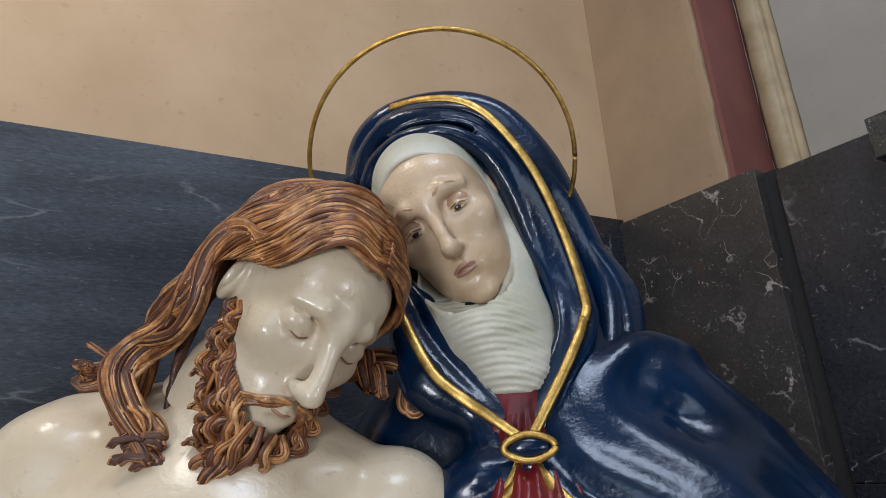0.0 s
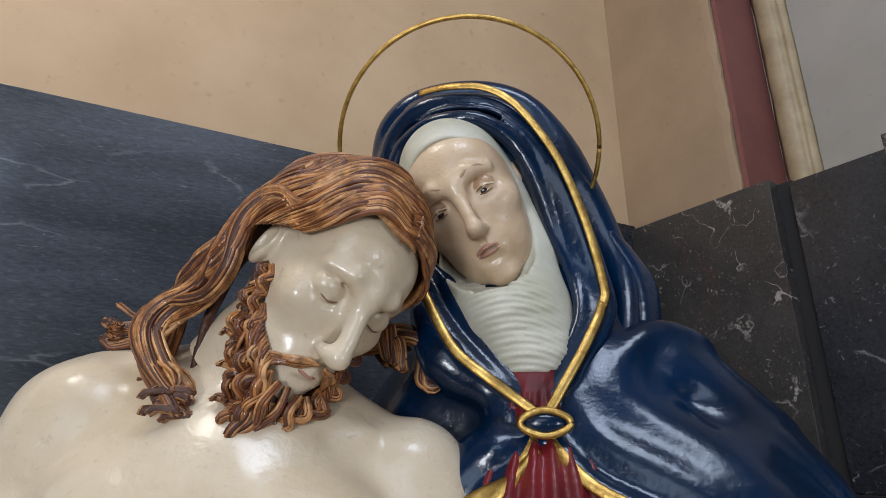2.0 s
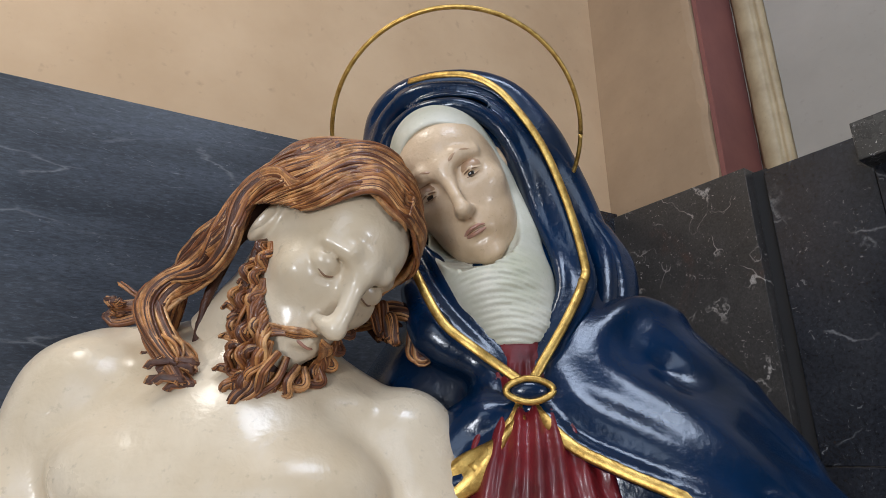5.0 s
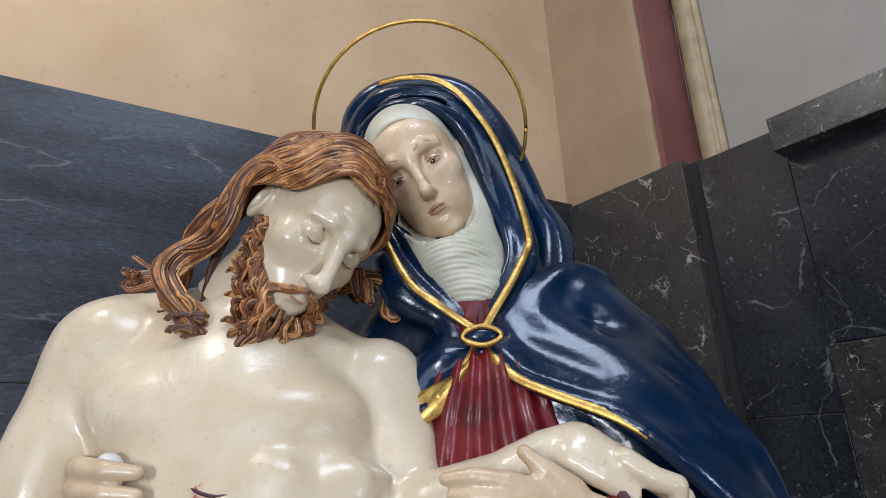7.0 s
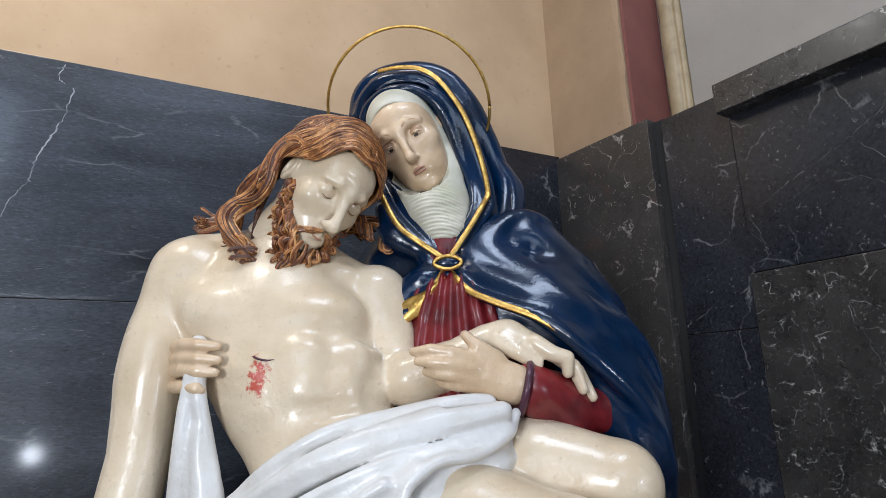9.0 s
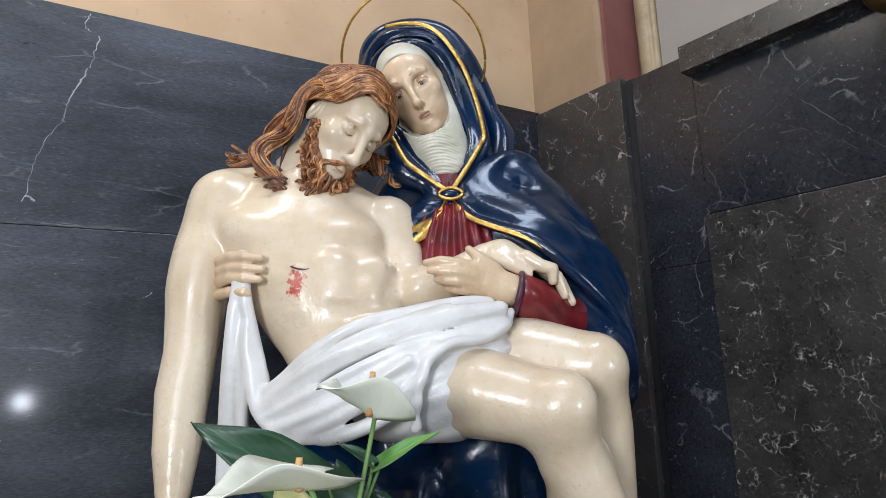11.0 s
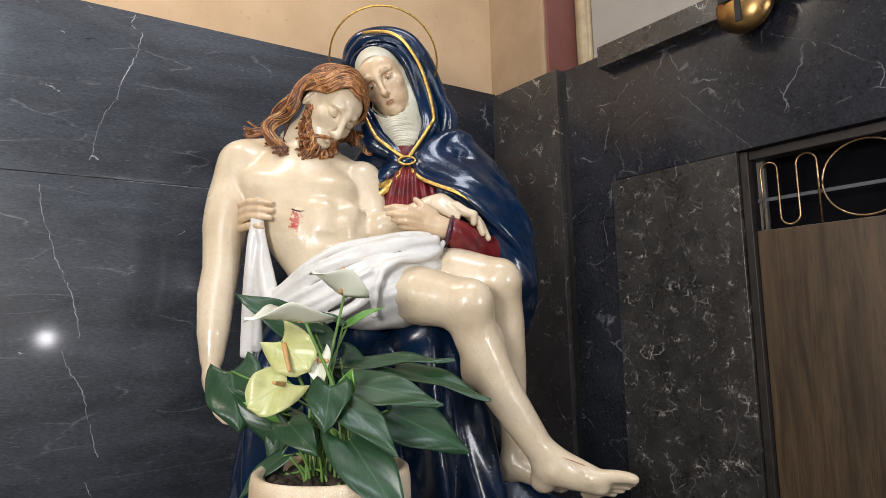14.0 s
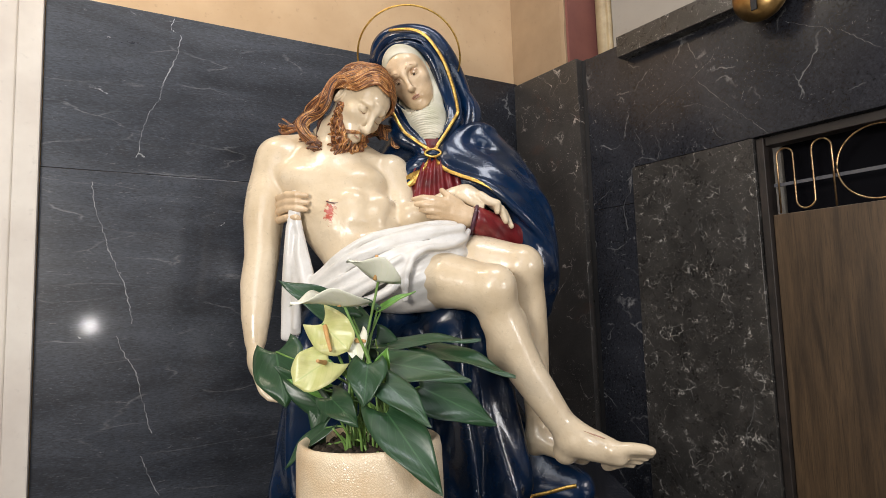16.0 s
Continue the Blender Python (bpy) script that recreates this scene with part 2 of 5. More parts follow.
structure("pier_return", box(2.219, 4.2, -0.02, 0.012, 0, 4.6, 0.006), M_FRESCO, "pale plastered wall beyond the pier", "wall", BACK)

# right wall, along y at x = 1.39; the side away from the room is +x
structure("wall_east", box(1.62, 1.80, -7, 1.5, 2.09, 4.6), M_GREY, "grey-beige plastered wall over marble", "wall")
structure("wall_east_base", box(1.442, 1.619, -1.2, 1.5, 2.09, 2.655), M_GREY, "masonry behind the marble facing", "wall")
structure("wall_east_corner", box(1.44, 1.80, 0.03, 1.5, 0, 2.088), M_GREY, "masonry behind the marble facing", "wall")
structure("wall_east_end", box(1.44, 1.80, -7, -1.12, 0, 2.088), M_PLAIN, "plain plastered wall past the doorway", "wall")


def ragged_pier(x0, x1, y0, y1, z0, z1, chip, seed):
    """An upright plaster pier whose free edge at y0 is chipped and rounded."""
    bm = bmesh.new()
    rows = []
    for i in range(121):
        z = z0 + (z1 - z0) * i / 120
        w = chip * (noise.noise((seed, 0, z * 9)) + 0.6 * noise.noise((seed, 3, z * 31)))
        d = 0.010 + 0.006 * noise.noise((seed, 7, z * 14))
        rows.append([bm.verts.new(p) for p in ((x0, y1, z), (x0, y0 + w + 2.2 * d, z), (x0 + 0.003, y0 + w + 0.6 * d, z), (x0 + 0.5 * d, y0 + w, z), (x0 + 0.022, y0 + 0.5 * w - 0.002, z), (x1, y0, z), (x1, y1, z))])
    for a, c in zip(rows[:-1], rows[1:]):
        for j in range(7):
            bm.faces.new((a[j], a[(j + 1) % 7], c[(j + 1) % 7], c[j]))
    bm.faces.new(rows[0])
    bm.faces.new(rows[-1][::-1])
    return bm


structure("tan_pilaster", ragged_pier(1.388, 1.619, 0.920, 1.34, TOP - 0.018, 4.6, 0.007, 1.0), M_TAN, "tan plastered pilaster with chipped edge", "pilaster")
structure("rose_strip", box(1.401, 1.6185, 0.902, 0.916, TOP - 0.04, 4.6), M_ROSE, "dull rose painted strip between pilasters", "wall strip")
bm = bmesh.new()
prof_m = [(1.619, 0.800), (1.608, 0.803), (1.600, 0.810), (1.598, 0.818), (1.604, 0.824), (1.595, 0.829), (1.586, 0.838), (1.586, 0.860), (1.592, 0.880), (1.619, 0.900)]
rows = [[bm.verts.new((x + 0.0025 * noise.noise((z * 11, x * 40, y * 50)), y + 0.003 * noise.noise((z * 8, y * 50, 4)), z)) for x, y in prof_m] for z in np.linspace(TOP - 0.06, 4.6, 90)]
for a, c in zip(rows[:-1], rows[1:]):
    for j in range(len(prof_m)):
        k = (j + 1) % len(prof_m)
        bm.faces.new((a[j], a[k], c[k], c[j]))
structure("moulding", bm, M_EDGE, "olive-tan plaster moulding with two worn rolls", "moulding", None, True)
facing = thing("marble_facing", pose(0, 0, 0), "black marble facing slabs with white veins", "wall panel", "", "structure")
part("slab", box(1.372, 1.44, 0.838, 1.30, 0, TOP - 0.015, 0.002), M_STONE_RED, facing, "brown-black marble slab")
part("joint_strip", box(1.41, 1.44, 0.800, 0.838, 0, TOP - 0.022), M_JOINT, facing, "dark recess between slabs")
part("slab", box(1.392, 1.44, 0.561, 0.800, 1.935, TOP - 0.034, 0.002), M_STONE_DARK, facing)
part("slab", box(1.392, 1.44, 0.573, 0.800, 0, 1.933, 0.002), M_STONE_DARK, facing)
part("lintel_slab", box(1.388, 1.44, -1.2, 0.559, 2.092, 2.60, 0.002), M_STONE_DARK, facing, "black marble lintel with long white veins")
part("jamb_slab", box(1.389, 1.44, 0.038, 0.571, 0, 2.090, 0.002), M_STONE, facing, "black marble jamb with dense white flecks")
structure("marble_shelf", box(1.325, 1.618, -1.25, 0.566, 2.578, 2.672, 0.003), M_STONE, "black marble ledge with white flecks", "ledge")

# pedestal under statue and pot, mostly out of sight
STATUE = pose(0.414, 0.70, 0, 0, 0, -36.4)
structure("pedestal", box(-0.62, 0.62, -0.86, 0.36, 0, 0.868, 0.006), M_STONE_DARK, "dark marble altar block under the statue", "pedestal", STATUE)


# ---- statue: sculpted as a distance field, drawn out as one skin ----
class Field:
    """A block of space in which rounded forms are melted together."""

    def __init__(self, lo, hi, step):
        self.lo, self.step = np.array(lo, float), step
        self.n = np.ceil((np.array(hi) - self.lo) / step).astype(int) + 1
        self.d = np.full(self.n, 0.5, np.float32)

    def window(self, lo, hi):
        a = np.clip(np.floor((np.array(lo) - self.lo) / self.step).astype(int), 0, self.n)
        b = np.clip(np.ceil((np.array(hi) - self.lo) / self.step).astype(int) + 1, 0, self.n)
        if (b <= a).any():
            return None, None
        g = [(self.lo[k] + self.step * np.arange(a[k], b[k])).astype(np.float32) for k in range(3)]
        return tuple(slice(a[k], b[k]) for k in range(3)), np.meshgrid(*g, indexing="ij", sparse=True)

    def melt(self, s, d, k, cut=False):
        old = self.d[s]
        if cut:
            old, d = -old, d
        h = np.maximum(k - np.abs(old - d), 0) / k
        new_d = np.minimum(old, d) - h * h * k * 0.25
        self.d[s] = -new_d if cut else new_d
        return self

    def cone(self, a, b, r1, r2=None, k=0.02, cut=False):
        """A limb from a to b whose radius goes from r1 to r2."""
        r2 = r1 if r2 is None else r2
        a, b = np.array(a, float), np.array(b, float)
        m = max(r1, r2) + k + 3 * self.step
        s, g = self.window(np.minimum(a, b) - m, np.maximum(a, b) + m)
        if s is None:
            return self
        ab = b - a
        t = np.clip(((g[0] - a[0]) * ab[0] + (g[1] - a[1]) * ab[1] + (g[2] - a[2]) * ab[2]) / max(ab @ ab, 1e-9), 0, 1)
        d = np.sqrt((g[0] - a[0] - t * ab[0]) ** 2 + (g[1] - a[1] - t * ab[1]) ** 2 + (g[2] - a[2] - t * ab[2]) ** 2) - (r1 + (r2 - r1) * t)
        return self.melt(s, d, k, cut)

    def limb(self, pts, radii, k=0.02):
        """A chain of cones, melted on as one smooth form."""
        p = np.array([tuple(q) for q in pts], float)
        r = np.array(radii, float)
        m = r.max() + k + 3 * self.step
        s, g = self.window(p.min(axis=0) - m, p.max(axis=0) + m)
        if s is None:
            return self
        g = [q.ravel() for q in g]
        d = np.full([len(q) for q in g], 0.5, np.float32)
        for a, b, r1, r2 in zip(p[:-1], p[1:], r[:-1], r[1:]):
            lo, hi = np.minimum(a, b) - m, np.maximum(a, b) + m
            c = [slice(np.searchsorted(g[j], lo[j]), np.searchsorted(g[j], hi[j])) for j in range(3)]
            x, y, z = np.meshgrid(*[g[j][c[j]] for j in range(3)], indexing="ij", sparse=True)
            ab = b - a
            t = np.clip(((x - a[0]) * ab[0] + (y - a[1]) * ab[1] + (z - a[2]) * ab[2]) / max(ab @ ab, 1e-9), 0, 1)
            e = np.sqrt((x - a[0] - t * ab[0]) ** 2 + (y - a[1] - t * ab[1]) ** 2 + (z - a[2] - t * ab[2]) ** 2) - (r1 + (r2 - r1) * t)
            d[tuple(c)] = np.minimum(d[tuple(c)], e)
        return self.melt(s, d, k)

    def egg(self, c, r, k=0.02, turn=(0, 0, 0), cut=False):
        """An ellipsoid with radii r, turned by degrees."""
        c, r = np.array(c, float), np.array(r, float)
        m = r.max() + k + 3 * self.step
        s, g = self.window(c - m, c + m)
        if s is None:
            return self
        R = np.array(Euler([radians(v) for v in turn]).to_matrix().transposed())
        x, y, z = g[0] - c[0], g[1] - c[1], g[2] - c[2]
        q = [(R[i, 0] * x + R[i, 1] * y + R[i, 2] * z) for i in range(3)]
        k0 = np.sqrt(sum((q[i] / r[i]) ** 2 for i in range(3)))
        k1 = np.sqrt(sum((q[i] / r[i] ** 2) ** 2 for i in range(3))) + 1e-6
        d = np.where(k0 < 0.05, -r.min(), k0 * (k0 - 1) / k1)
        return self.melt(s, d, k, cut)

    def ripple(self, fn):
        """Moves the surface by fn(x, y, z) metres outwards."""
        g = [(self.lo[k] + self.step * np.arange(self.n[k])).astype(np.float32) for k in range(3)]
        self.d -= fn(*np.meshgrid(*g, indexing="ij", sparse=True))
        return self

    def smooth(self, times=1):
        for _ in range(times):
            for ax in range(3):
                self.d = 0.5 * self.d + 0.25 * (np.roll(self.d, 1, ax) + np.roll(self.d, -1, ax))
        return self

    def front(self, x, z):
        """The y at which a look along +y first meets the surface; None where it passes."""
        i = np.clip(int(round((x - self.lo[0]) / self.step)), 0, self.n[0] - 1)
        k = np.clip(int(round((z - self.lo[2]) / self.step)), 0, self.n[2] - 1)
        col = self.d[i, :, k]
        j = np.argmax(col < 0)
        if col[j] >= 0 or j == 0:
            return None
        t = col[j - 1] / (col[j - 1] - col[j])
        return self.lo[1] + self.step * (j - 1 + t)

    def skin(self):
        """Surface nets: vertices and quads of the zero surface."""
        d = self.d
        d[0], d[-1], d[:, 0], d[:, -1], d[:, :, 0], d[:, :, -1] = [np.float32(0.1)] * 6
        inside = d < 0
        c = [(i, j, k) for i in (0, 1) for j in (0, 1) for k in (0, 1)]
        n = np.array(d.shape) - 1

        def at(a, o):
            return a[o[0]:o[0] + n[0], o[1]:o[1] + n[1], o[2]:o[2] + n[2]]
        cnt = sum(at(inside, o).astype(np.int8) for o in c)
        cell = np.argwhere((cnt > 0) & (cnt < 8))
        index = np.full(n, -1, np.int64)
        index[tuple(cell.T)] = np.arange(len(cell))
        val = {o: d[cell[:, 0] + o[0], cell[:, 1] + o[1], cell[:, 2] + o[2]] for o in c}
        acc, w = np.zeros((len(cell), 3)), np.zeros(len(cell))
        for o in c:
            for ax in range(3):
                if o[ax] == 0:
                    p = list(o)
                    p[ax] = 1
                    a, b = val[o], val[tuple(p)]
                    x = (a < 0) != (b < 0)
                    t = np.where(x, a / np.where(x, a - b, 1), 0)
                    pt = np.tile(np.array(o, float), (len(cell), 1))
                    pt[:, ax] = t
                    acc += pt * x[:, None]
                    w += x
        v = self.lo + self.step * (cell + acc / w[:, None])
        quads = []
        for ax in range(3):
            o1, o2 = [k for k in range(3) if k != ax]
            sl0 = [slice(1, -1)] * 3
            sl1 = [slice(1, -1)] * 3
            sl0[ax], sl1[ax] = slice(0, -1), slice(1, None)
            a, b = inside[tuple(sl0)], inside[tuple(sl1)]
            for flip, sel in ((False, a & ~b), (True, ~a & b)):
                e = np.argwhere(sel)
                if not len(e):
                    continue
                base = e.copy()
                base[:, o1] += 1
                base[:, o2] += 1
                q = []
                for du, dv in ((-1, -1), (0, -1), (0, 0), (-1, 0)):
                    p = base.copy()
                    p[:, o1] += du
                    p[:, o2] += dv
                    q.append(index[p[:, 0], p[:, 1], p[:, 2]])
                q = np.stack(q, 1)
                if flip != (ax == 1):
                    q = q[:, ::-1]
                quads.append(q)
        return v, np.concatenate(quads)


def wave(x, y, z, f, seed=0.0):
    """A cheap wrinkle pattern between -1 and 1."""
    return (np.sin(f * (x * 1.0 + 0.6 * z) + 2.1 * np.sin(0.7 * f * y + seed) + seed)
            + 0.6 * np.sin(1.9 * f * (0.8 * z - x + 0.3 * y) + 1.7 * np.sin(f * 0.8 * x + 2 * seed))) / 1.6


STATUE_BITS = []      # (vertices, faces, material slot)


def add_skin(field, slot, m=None):
    v, q = field.skin()
    if m is not None:
        a = np.array(m)
        v = v @ a[:3, :3].T + a[:3, 3]
    STATUE_BITS.append((v, q, slot))


def add_tube(path, radii, slot, sides=8, flat=1.0, m=None, up=(0, 0, 1)):
    v, f = tube_data(path, radii, sides, flat, up)
    if m is not None:
        a = np.array(m)
        v = v @ a[:3, :3].T + a[:3, 3]
    STATUE_BITS.append((v, f, slot))


def cord(pts, r, slot, steps=6, sides=7, flat=1.0, taper=0.25, m=None, up=(0, 0, 1)):
    """A tapered strand or trim along a curve; pts may carry a radius factor as a fourth number."""
    p = spline(pts, steps)
    t = np.linspace(0, 1, len(p))
    f = p[:, 3] if p.shape[1] > 3 else 1 - (1 - taper) * np.clip((t - 0.6) / 0.4, 0, 1) - (1 - taper) * np.clip((0.12 - t) / 0.12, 0, 1)
    add_tube(p[:, :3], r * f, slot, sides, flat, m, up)


SKIN, CARN, HAIR, CLOTH, WIMPLE, BLUE, RED, GOLD, EYE, CUFF, IRIS, LINE, LIP, HAIR_DARK, LID = range(15)

# the seated body across the lap
f = Field((-0.76, -0.44, 0.96), (0.66, 0.18, 2.28), 0.0058)
f.egg((-0.372, -0.030, 1.955), (0.200, 0.118, 0.165), 0.03, (-14, 12, 0))
f.egg((-0.325, -0.070, 1.85), (0.172, 0.125, 0.15), 0.06, (-8, 15, 0))
f.egg((-0.28, -0.100, 1.75), (0.148, 0.110, 0.13), 0.06, (0, 20, 0))
f.egg((-0.20, -0.125, 1.655), (0.165, 0.12, 0.105), 0.05)
for c, r, t in (((-0.458, -0.112, 1.955), (0.092, 0.044, 0.056), (-14, 20, -14)), ((-0.262, -0.114, 1.935), (0.090, 0.044, 0.056), (-14, 0, 14))):
    f.egg(c, (r[0], r[1] + 0.010, r[2]), 0.024, t)
f.cone((-0.385, 0.01, 2.06), (-0.300, -0.02, 2.19), 0.062, 0.050, 0.06)
f.cone((-0.40, 0.03, 2.10), (-0.55, 0.0, 2.090), 0.055, 0.055, 0.06)
f.cone((-0.34, 0.03, 2.08), (-0.19, 0.01, 2.00), 0.05, 0.055, 0.06)
f.cone((-0.39, -0.065, 2.060), (-0.53, -0.055, 2.085), 0.010, 0.009, 0.030)
f.cone((-0.345, -0.065, 2.045), (-0.21, -0.055, 2.030), 0.010, 0.009, 0.030)
f.cone((-0.375, -0.045, 2.16), (-0.362, -0.072, 2.06), 0.016, 0.010, 0.03)
# breastbone, ribs, belly lines
f.egg((-0.362, -0.085, 1.970), (0.070, 0.055, 0.085), 0.05, (-14, 10, 0))
for k in range(3):
    f.cone((-0.430 + 0.01 * k, -0.150, 1.850 - 0.034 * k), (-0.360 + 0.012 * k, -0.192, 1.832 - 0.032 * k), 0.008, 0.005, 0.026)
    f.cone((-0.150 + 0.006 * k, -0.120, 1.86 - 0.032 * k), (-0.215 + 0.010 * k, -0.170, 1.85 - 0.030 * k), 0.010, 0.006, 0.024)


def on_belly(x, z, lift=0.0):
    return (x, (f.front(x, z) or -0.19) - lift, z)


for x, z, r in ((-0.270, 1.852, 0.036), (-0.192, 1.852, 0.034), (-0.266, 1.800, 0.030), (-0.204, 1.797, 0.028)):
    f.egg(on_belly(x, z, -0.0145), (r, 0.019, r * 0.95), 0.030)
for k in range(3):
    a, b2 = on_belly(-0.285 + 0.01 * k, 1.776 - 0.011 * k, 0.002), on_belly(-0.185 + 0.004 * k, 1.782 - 0.012 * k, 0.002)
    m2_ = on_belly(-0.235, 1.770 - 0.012 * k, 0.002)
    f.cone(a, m2_, 0.0035, 0.0045, 0.007, cut=True)
    f.cone(m2_, b2, 0.0045, 0.0035, 0.007, cut=True)
f.egg(on_belly(-0.228, 1.722), (0.008, 0.010, 0.011), 0.01, cut=True)
for x, z in ((-0.47, 1.945), (-0.245, 1.925)):
    f.egg(on_belly(x, z), (0.006, 0.004, 0.006), 0.006)
# the cut in the side
CUT = [on_belly(x, z, 0.0012) for x, z in ((-0.360, 1.861), (-0.346, 1.855), (-0.332, 1.852), (-0.318, 1.853))]
f.limb([(x, y - 0.001, z) for x, y, z in CUT], [0.002, 0.0052, 0.0052, 0.002], 0.006)
# hanging arm
f.limb([(-0.562, -0.02, 2.048), (-0.590, -0.05, 1.93), (-0.600, -0.08, 1.82), (-0.597, -0.11, 1.69), (-0.604, -0.13, 1.60), (-0.600, -0.165, 1.49), (-0.595, -0.185, 1.415)],
       [0.080, 0.073, 0.066, 0.057, 0.057, 0.047, 0.035], 0.02)
f.egg((-0.553, -0.050, 2.032), (0.072, 0.06, 0.085), 0.03)
f.egg((-0.592, -0.090, 1.86), (0.050, 0.05, 0.095), 0.04)
f.egg((-0.584, -0.205, 1.345), (0.030, 0.040, 0.058), 0.025, (0, -12, 20))
for k in range(4):
    y = -0.240 + 0.023 * k
    f.limb([(-0.577, y, 1.315), (-0.555, y - 0.012, 1.262), (-0.529, y - 0.018, 1.238), (-0.499, y - 0.018, 1.232)], [0.0125, 0.0115, 0.0105, 0.0085], 0.008)
f.limb([(-0.567, -0.24, 1.36), (-0.542, -0.265, 1.315), (-0.527, -0.270, 1.285)], [0.014, 0.012, 0.009], 0.012)
# arm across the lap, hand drooping
f.limb([(-0.165, -0.005, 1.985), (-0.134, -0.03, 1.90), (-0.118, -0.065, 1.825), (-0.085, -0.095, 1.812), (0.005, -0.105, 1.842), (0.065, -0.112, 1.872)],
       [0.074, 0.060, 0.050, 0.054, 0.044, 0.033], 0.012)
# legs
f.limb([(-0.11, -0.17, 1.60), (0.03, -0.25, 1.585), (0.160, -0.31, 1.553)], [0.100, 0.088, 0.072], 0.035)
f.egg((0.180, -0.345, 1.566), (0.048, 0.040, 0.052), 0.03)
f.limb([(0.165, -0.305, 1.55), (0.190, -0.295, 1.46), (0.262, -0.285, 1.30), (0.350, -0.278, 1.16), (0.390, -0.275, 1.10)], [0.069, 0.065, 0.057, 0.045, 0.042], 0.03)
f.egg((0.208, -0.262, 1.405), (0.054, 0.052, 0.100), 0.03, (0, 24, 0))
# crossed foot: instep, heel, ankle bone, toes one behind the other
f.limb([(0.388, -0.270, 1.085), (0.45, -0.305, 1.072), (0.515, -0.330, 1.052)], [0.044, 0.040, 0.030], 0.03)
f.egg((0.376, -0.250, 1.050), (0.040, 0.036, 0.038), 0.02)
f.egg((0.392, -0.312, 1.085), (0.016, 0.014, 0.016), 0.016)
f.cone((0.400, -0.29, 1.125), (0.505, -0.338, 1.075), 0.026, 0.020, 0.03)
for k in range(5):
    y, z = -0.352 + 0.017 * k, 1.074 - 0.0135 * k
    e = (0.604, 0.606, 0.597, 0.584, 0.566)[k]
    f.limb([(0.495, y + 0.010, z - 0.004), (0.545, y, z + 0.004), (e - 0.022, y - 0.004, z + 0.001), (e, y - 0.005, z - 0.005)], [0.021, 0.0150, 0.0125, 0.0110] if k else [0.025, 0.0185, 0.0165, 0.0140], 0.006)
f.limb([(0.00, -0.07, 1.655), (0.14, -0.14, 1.652), (0.264, -0.185, 1.628)], [0.095, 0.088, 0.070], 0.035)
f.egg((0.284, -0.215, 1.634), (0.044, 0.038, 0.048), 0.03)
f.limb([(0.272, -0.18, 1.615), (0.290, -0.16, 1.50), (0.303, -0.13, 1.38), (0.315, -0.105, 1.16), (0.312, -0.10, 1.085)], [0.068, 0.062, 0.055, 0.041, 0.038], 0.03)
f.egg((0.297, -0.08, 1.035), (0.042, 0.038, 0.036), 0.02)
f.limb([(0.316, -0.11, 1.06), (0.38, -0.15, 1.037), (0.44, -0.185, 1.02)], [0.042, 0.035, 0.027], 0.03)
f.smooth()
add_skin(f, SKIN)
# drooping hand
fh = Field((-0.02, -0.24, 1.72), (0.31, -0.04, 1.95), 0.0036)
fh.limb([(0.02, -0.106, 1.850), (0.065, -0.114, 1.874), (0.10, -0.122, 1.882)], [0.042, 0.037, 0.036], 0.02)
fh.egg((0.128, -0.126, 1.872), (0.058, 0.042, 0.027), 0.02, (0, 20, -10))
for k, (ex, ez) in enumerate(((0.203, 1.812), (0.232, 1.782), (0.252, 1.768), (0.244, 1.780))):
    y = -0.162 + 0.023 * k
    fh.limb([(0.150, y, 1.868), (0.180, y - 0.010, 1.846 + 0.004 * k), ((0.180 + ex) / 2 + 0.012, y - 0.014, (1.848 + ez) / 2 + 0.008), (ex, y - 0.012, ez)], [0.0165, 0.0152, 0.0138, 0.0100], 0.007)
fh.limb([(0.085, -0.150, 1.872), (0.120, -0.168, 1.850), (0.150, -0.172, 1.828)], [0.018, 0.015, 0.011], 0.014)
add_skin(fh, SKIN)


def face(eyes_open, slim, nose=0.0, fine=1.0):
    """A head in its own frame: x to the viewer's right, -y forward, z up, middle of the head at 0."""
    h = Field((-0.100, -0.140, -0.155), (0.100, 0.118, 0.140), 0.0021)
    h.egg((0, 0.012, 0.032), (0.074, 0.094, 0.098), 0.02)
    h.egg((0, -0.030, -0.025), (0.060 * slim, 0.060, 0.085), 0.03)
    h.egg((0, -0.040, 0.052), (0.056, 0.049, 0.045), 0.03)
    h.egg((0, -0.048, -0.072), (0.042 * slim, 0.038, 0.042), 0.03)
    h.egg((0, -0.079, -0.104), (0.017, 0.014, 0.014), 0.022)
    h.cone((0, 0.02, -0.06), (0, 0.03, -0.15), 0.050, 0.052, 0.03)
    h.egg((0, -0.078, -0.066), (0.026, 0.018, 0.022), 0.018)
    for s in (-1, 1):
        h.egg((s * 0.042, -0.060, -0.014), (0.020, 0.018, 0.017), 0.026)
        h.egg((s * 0.033, -0.093, 0.013), (0.020, 0.016, 0.0125), 0.014, cut=True)
        h.cone((s * 0.009, -0.0915, 0.029), (s * 0.026, -0.0895, 0.0375), 0.0052, 0.0050, 0.014)
        h.cone((s * 0.026, -0.0895, 0.0375), (s * 0.048, -0.073, 0.0315), 0.0050, 0.004, 0.014)
        h.egg((s * 0.017, -0.101, 0.013), (0.0075, 0.011, 0.009), 0.010, cut=True)
        h.egg((s * 0.0325, -0.0715, 0.012), (0.0160, 0.0150, 0.0140), 0.0035)
        if eyes_open:
            h.egg((s * 0.0325, -0.0890, 0.0062), (0.0112, 0.0085, 0.0028), 0.0020, (0, s * 8, 0), cut=True)
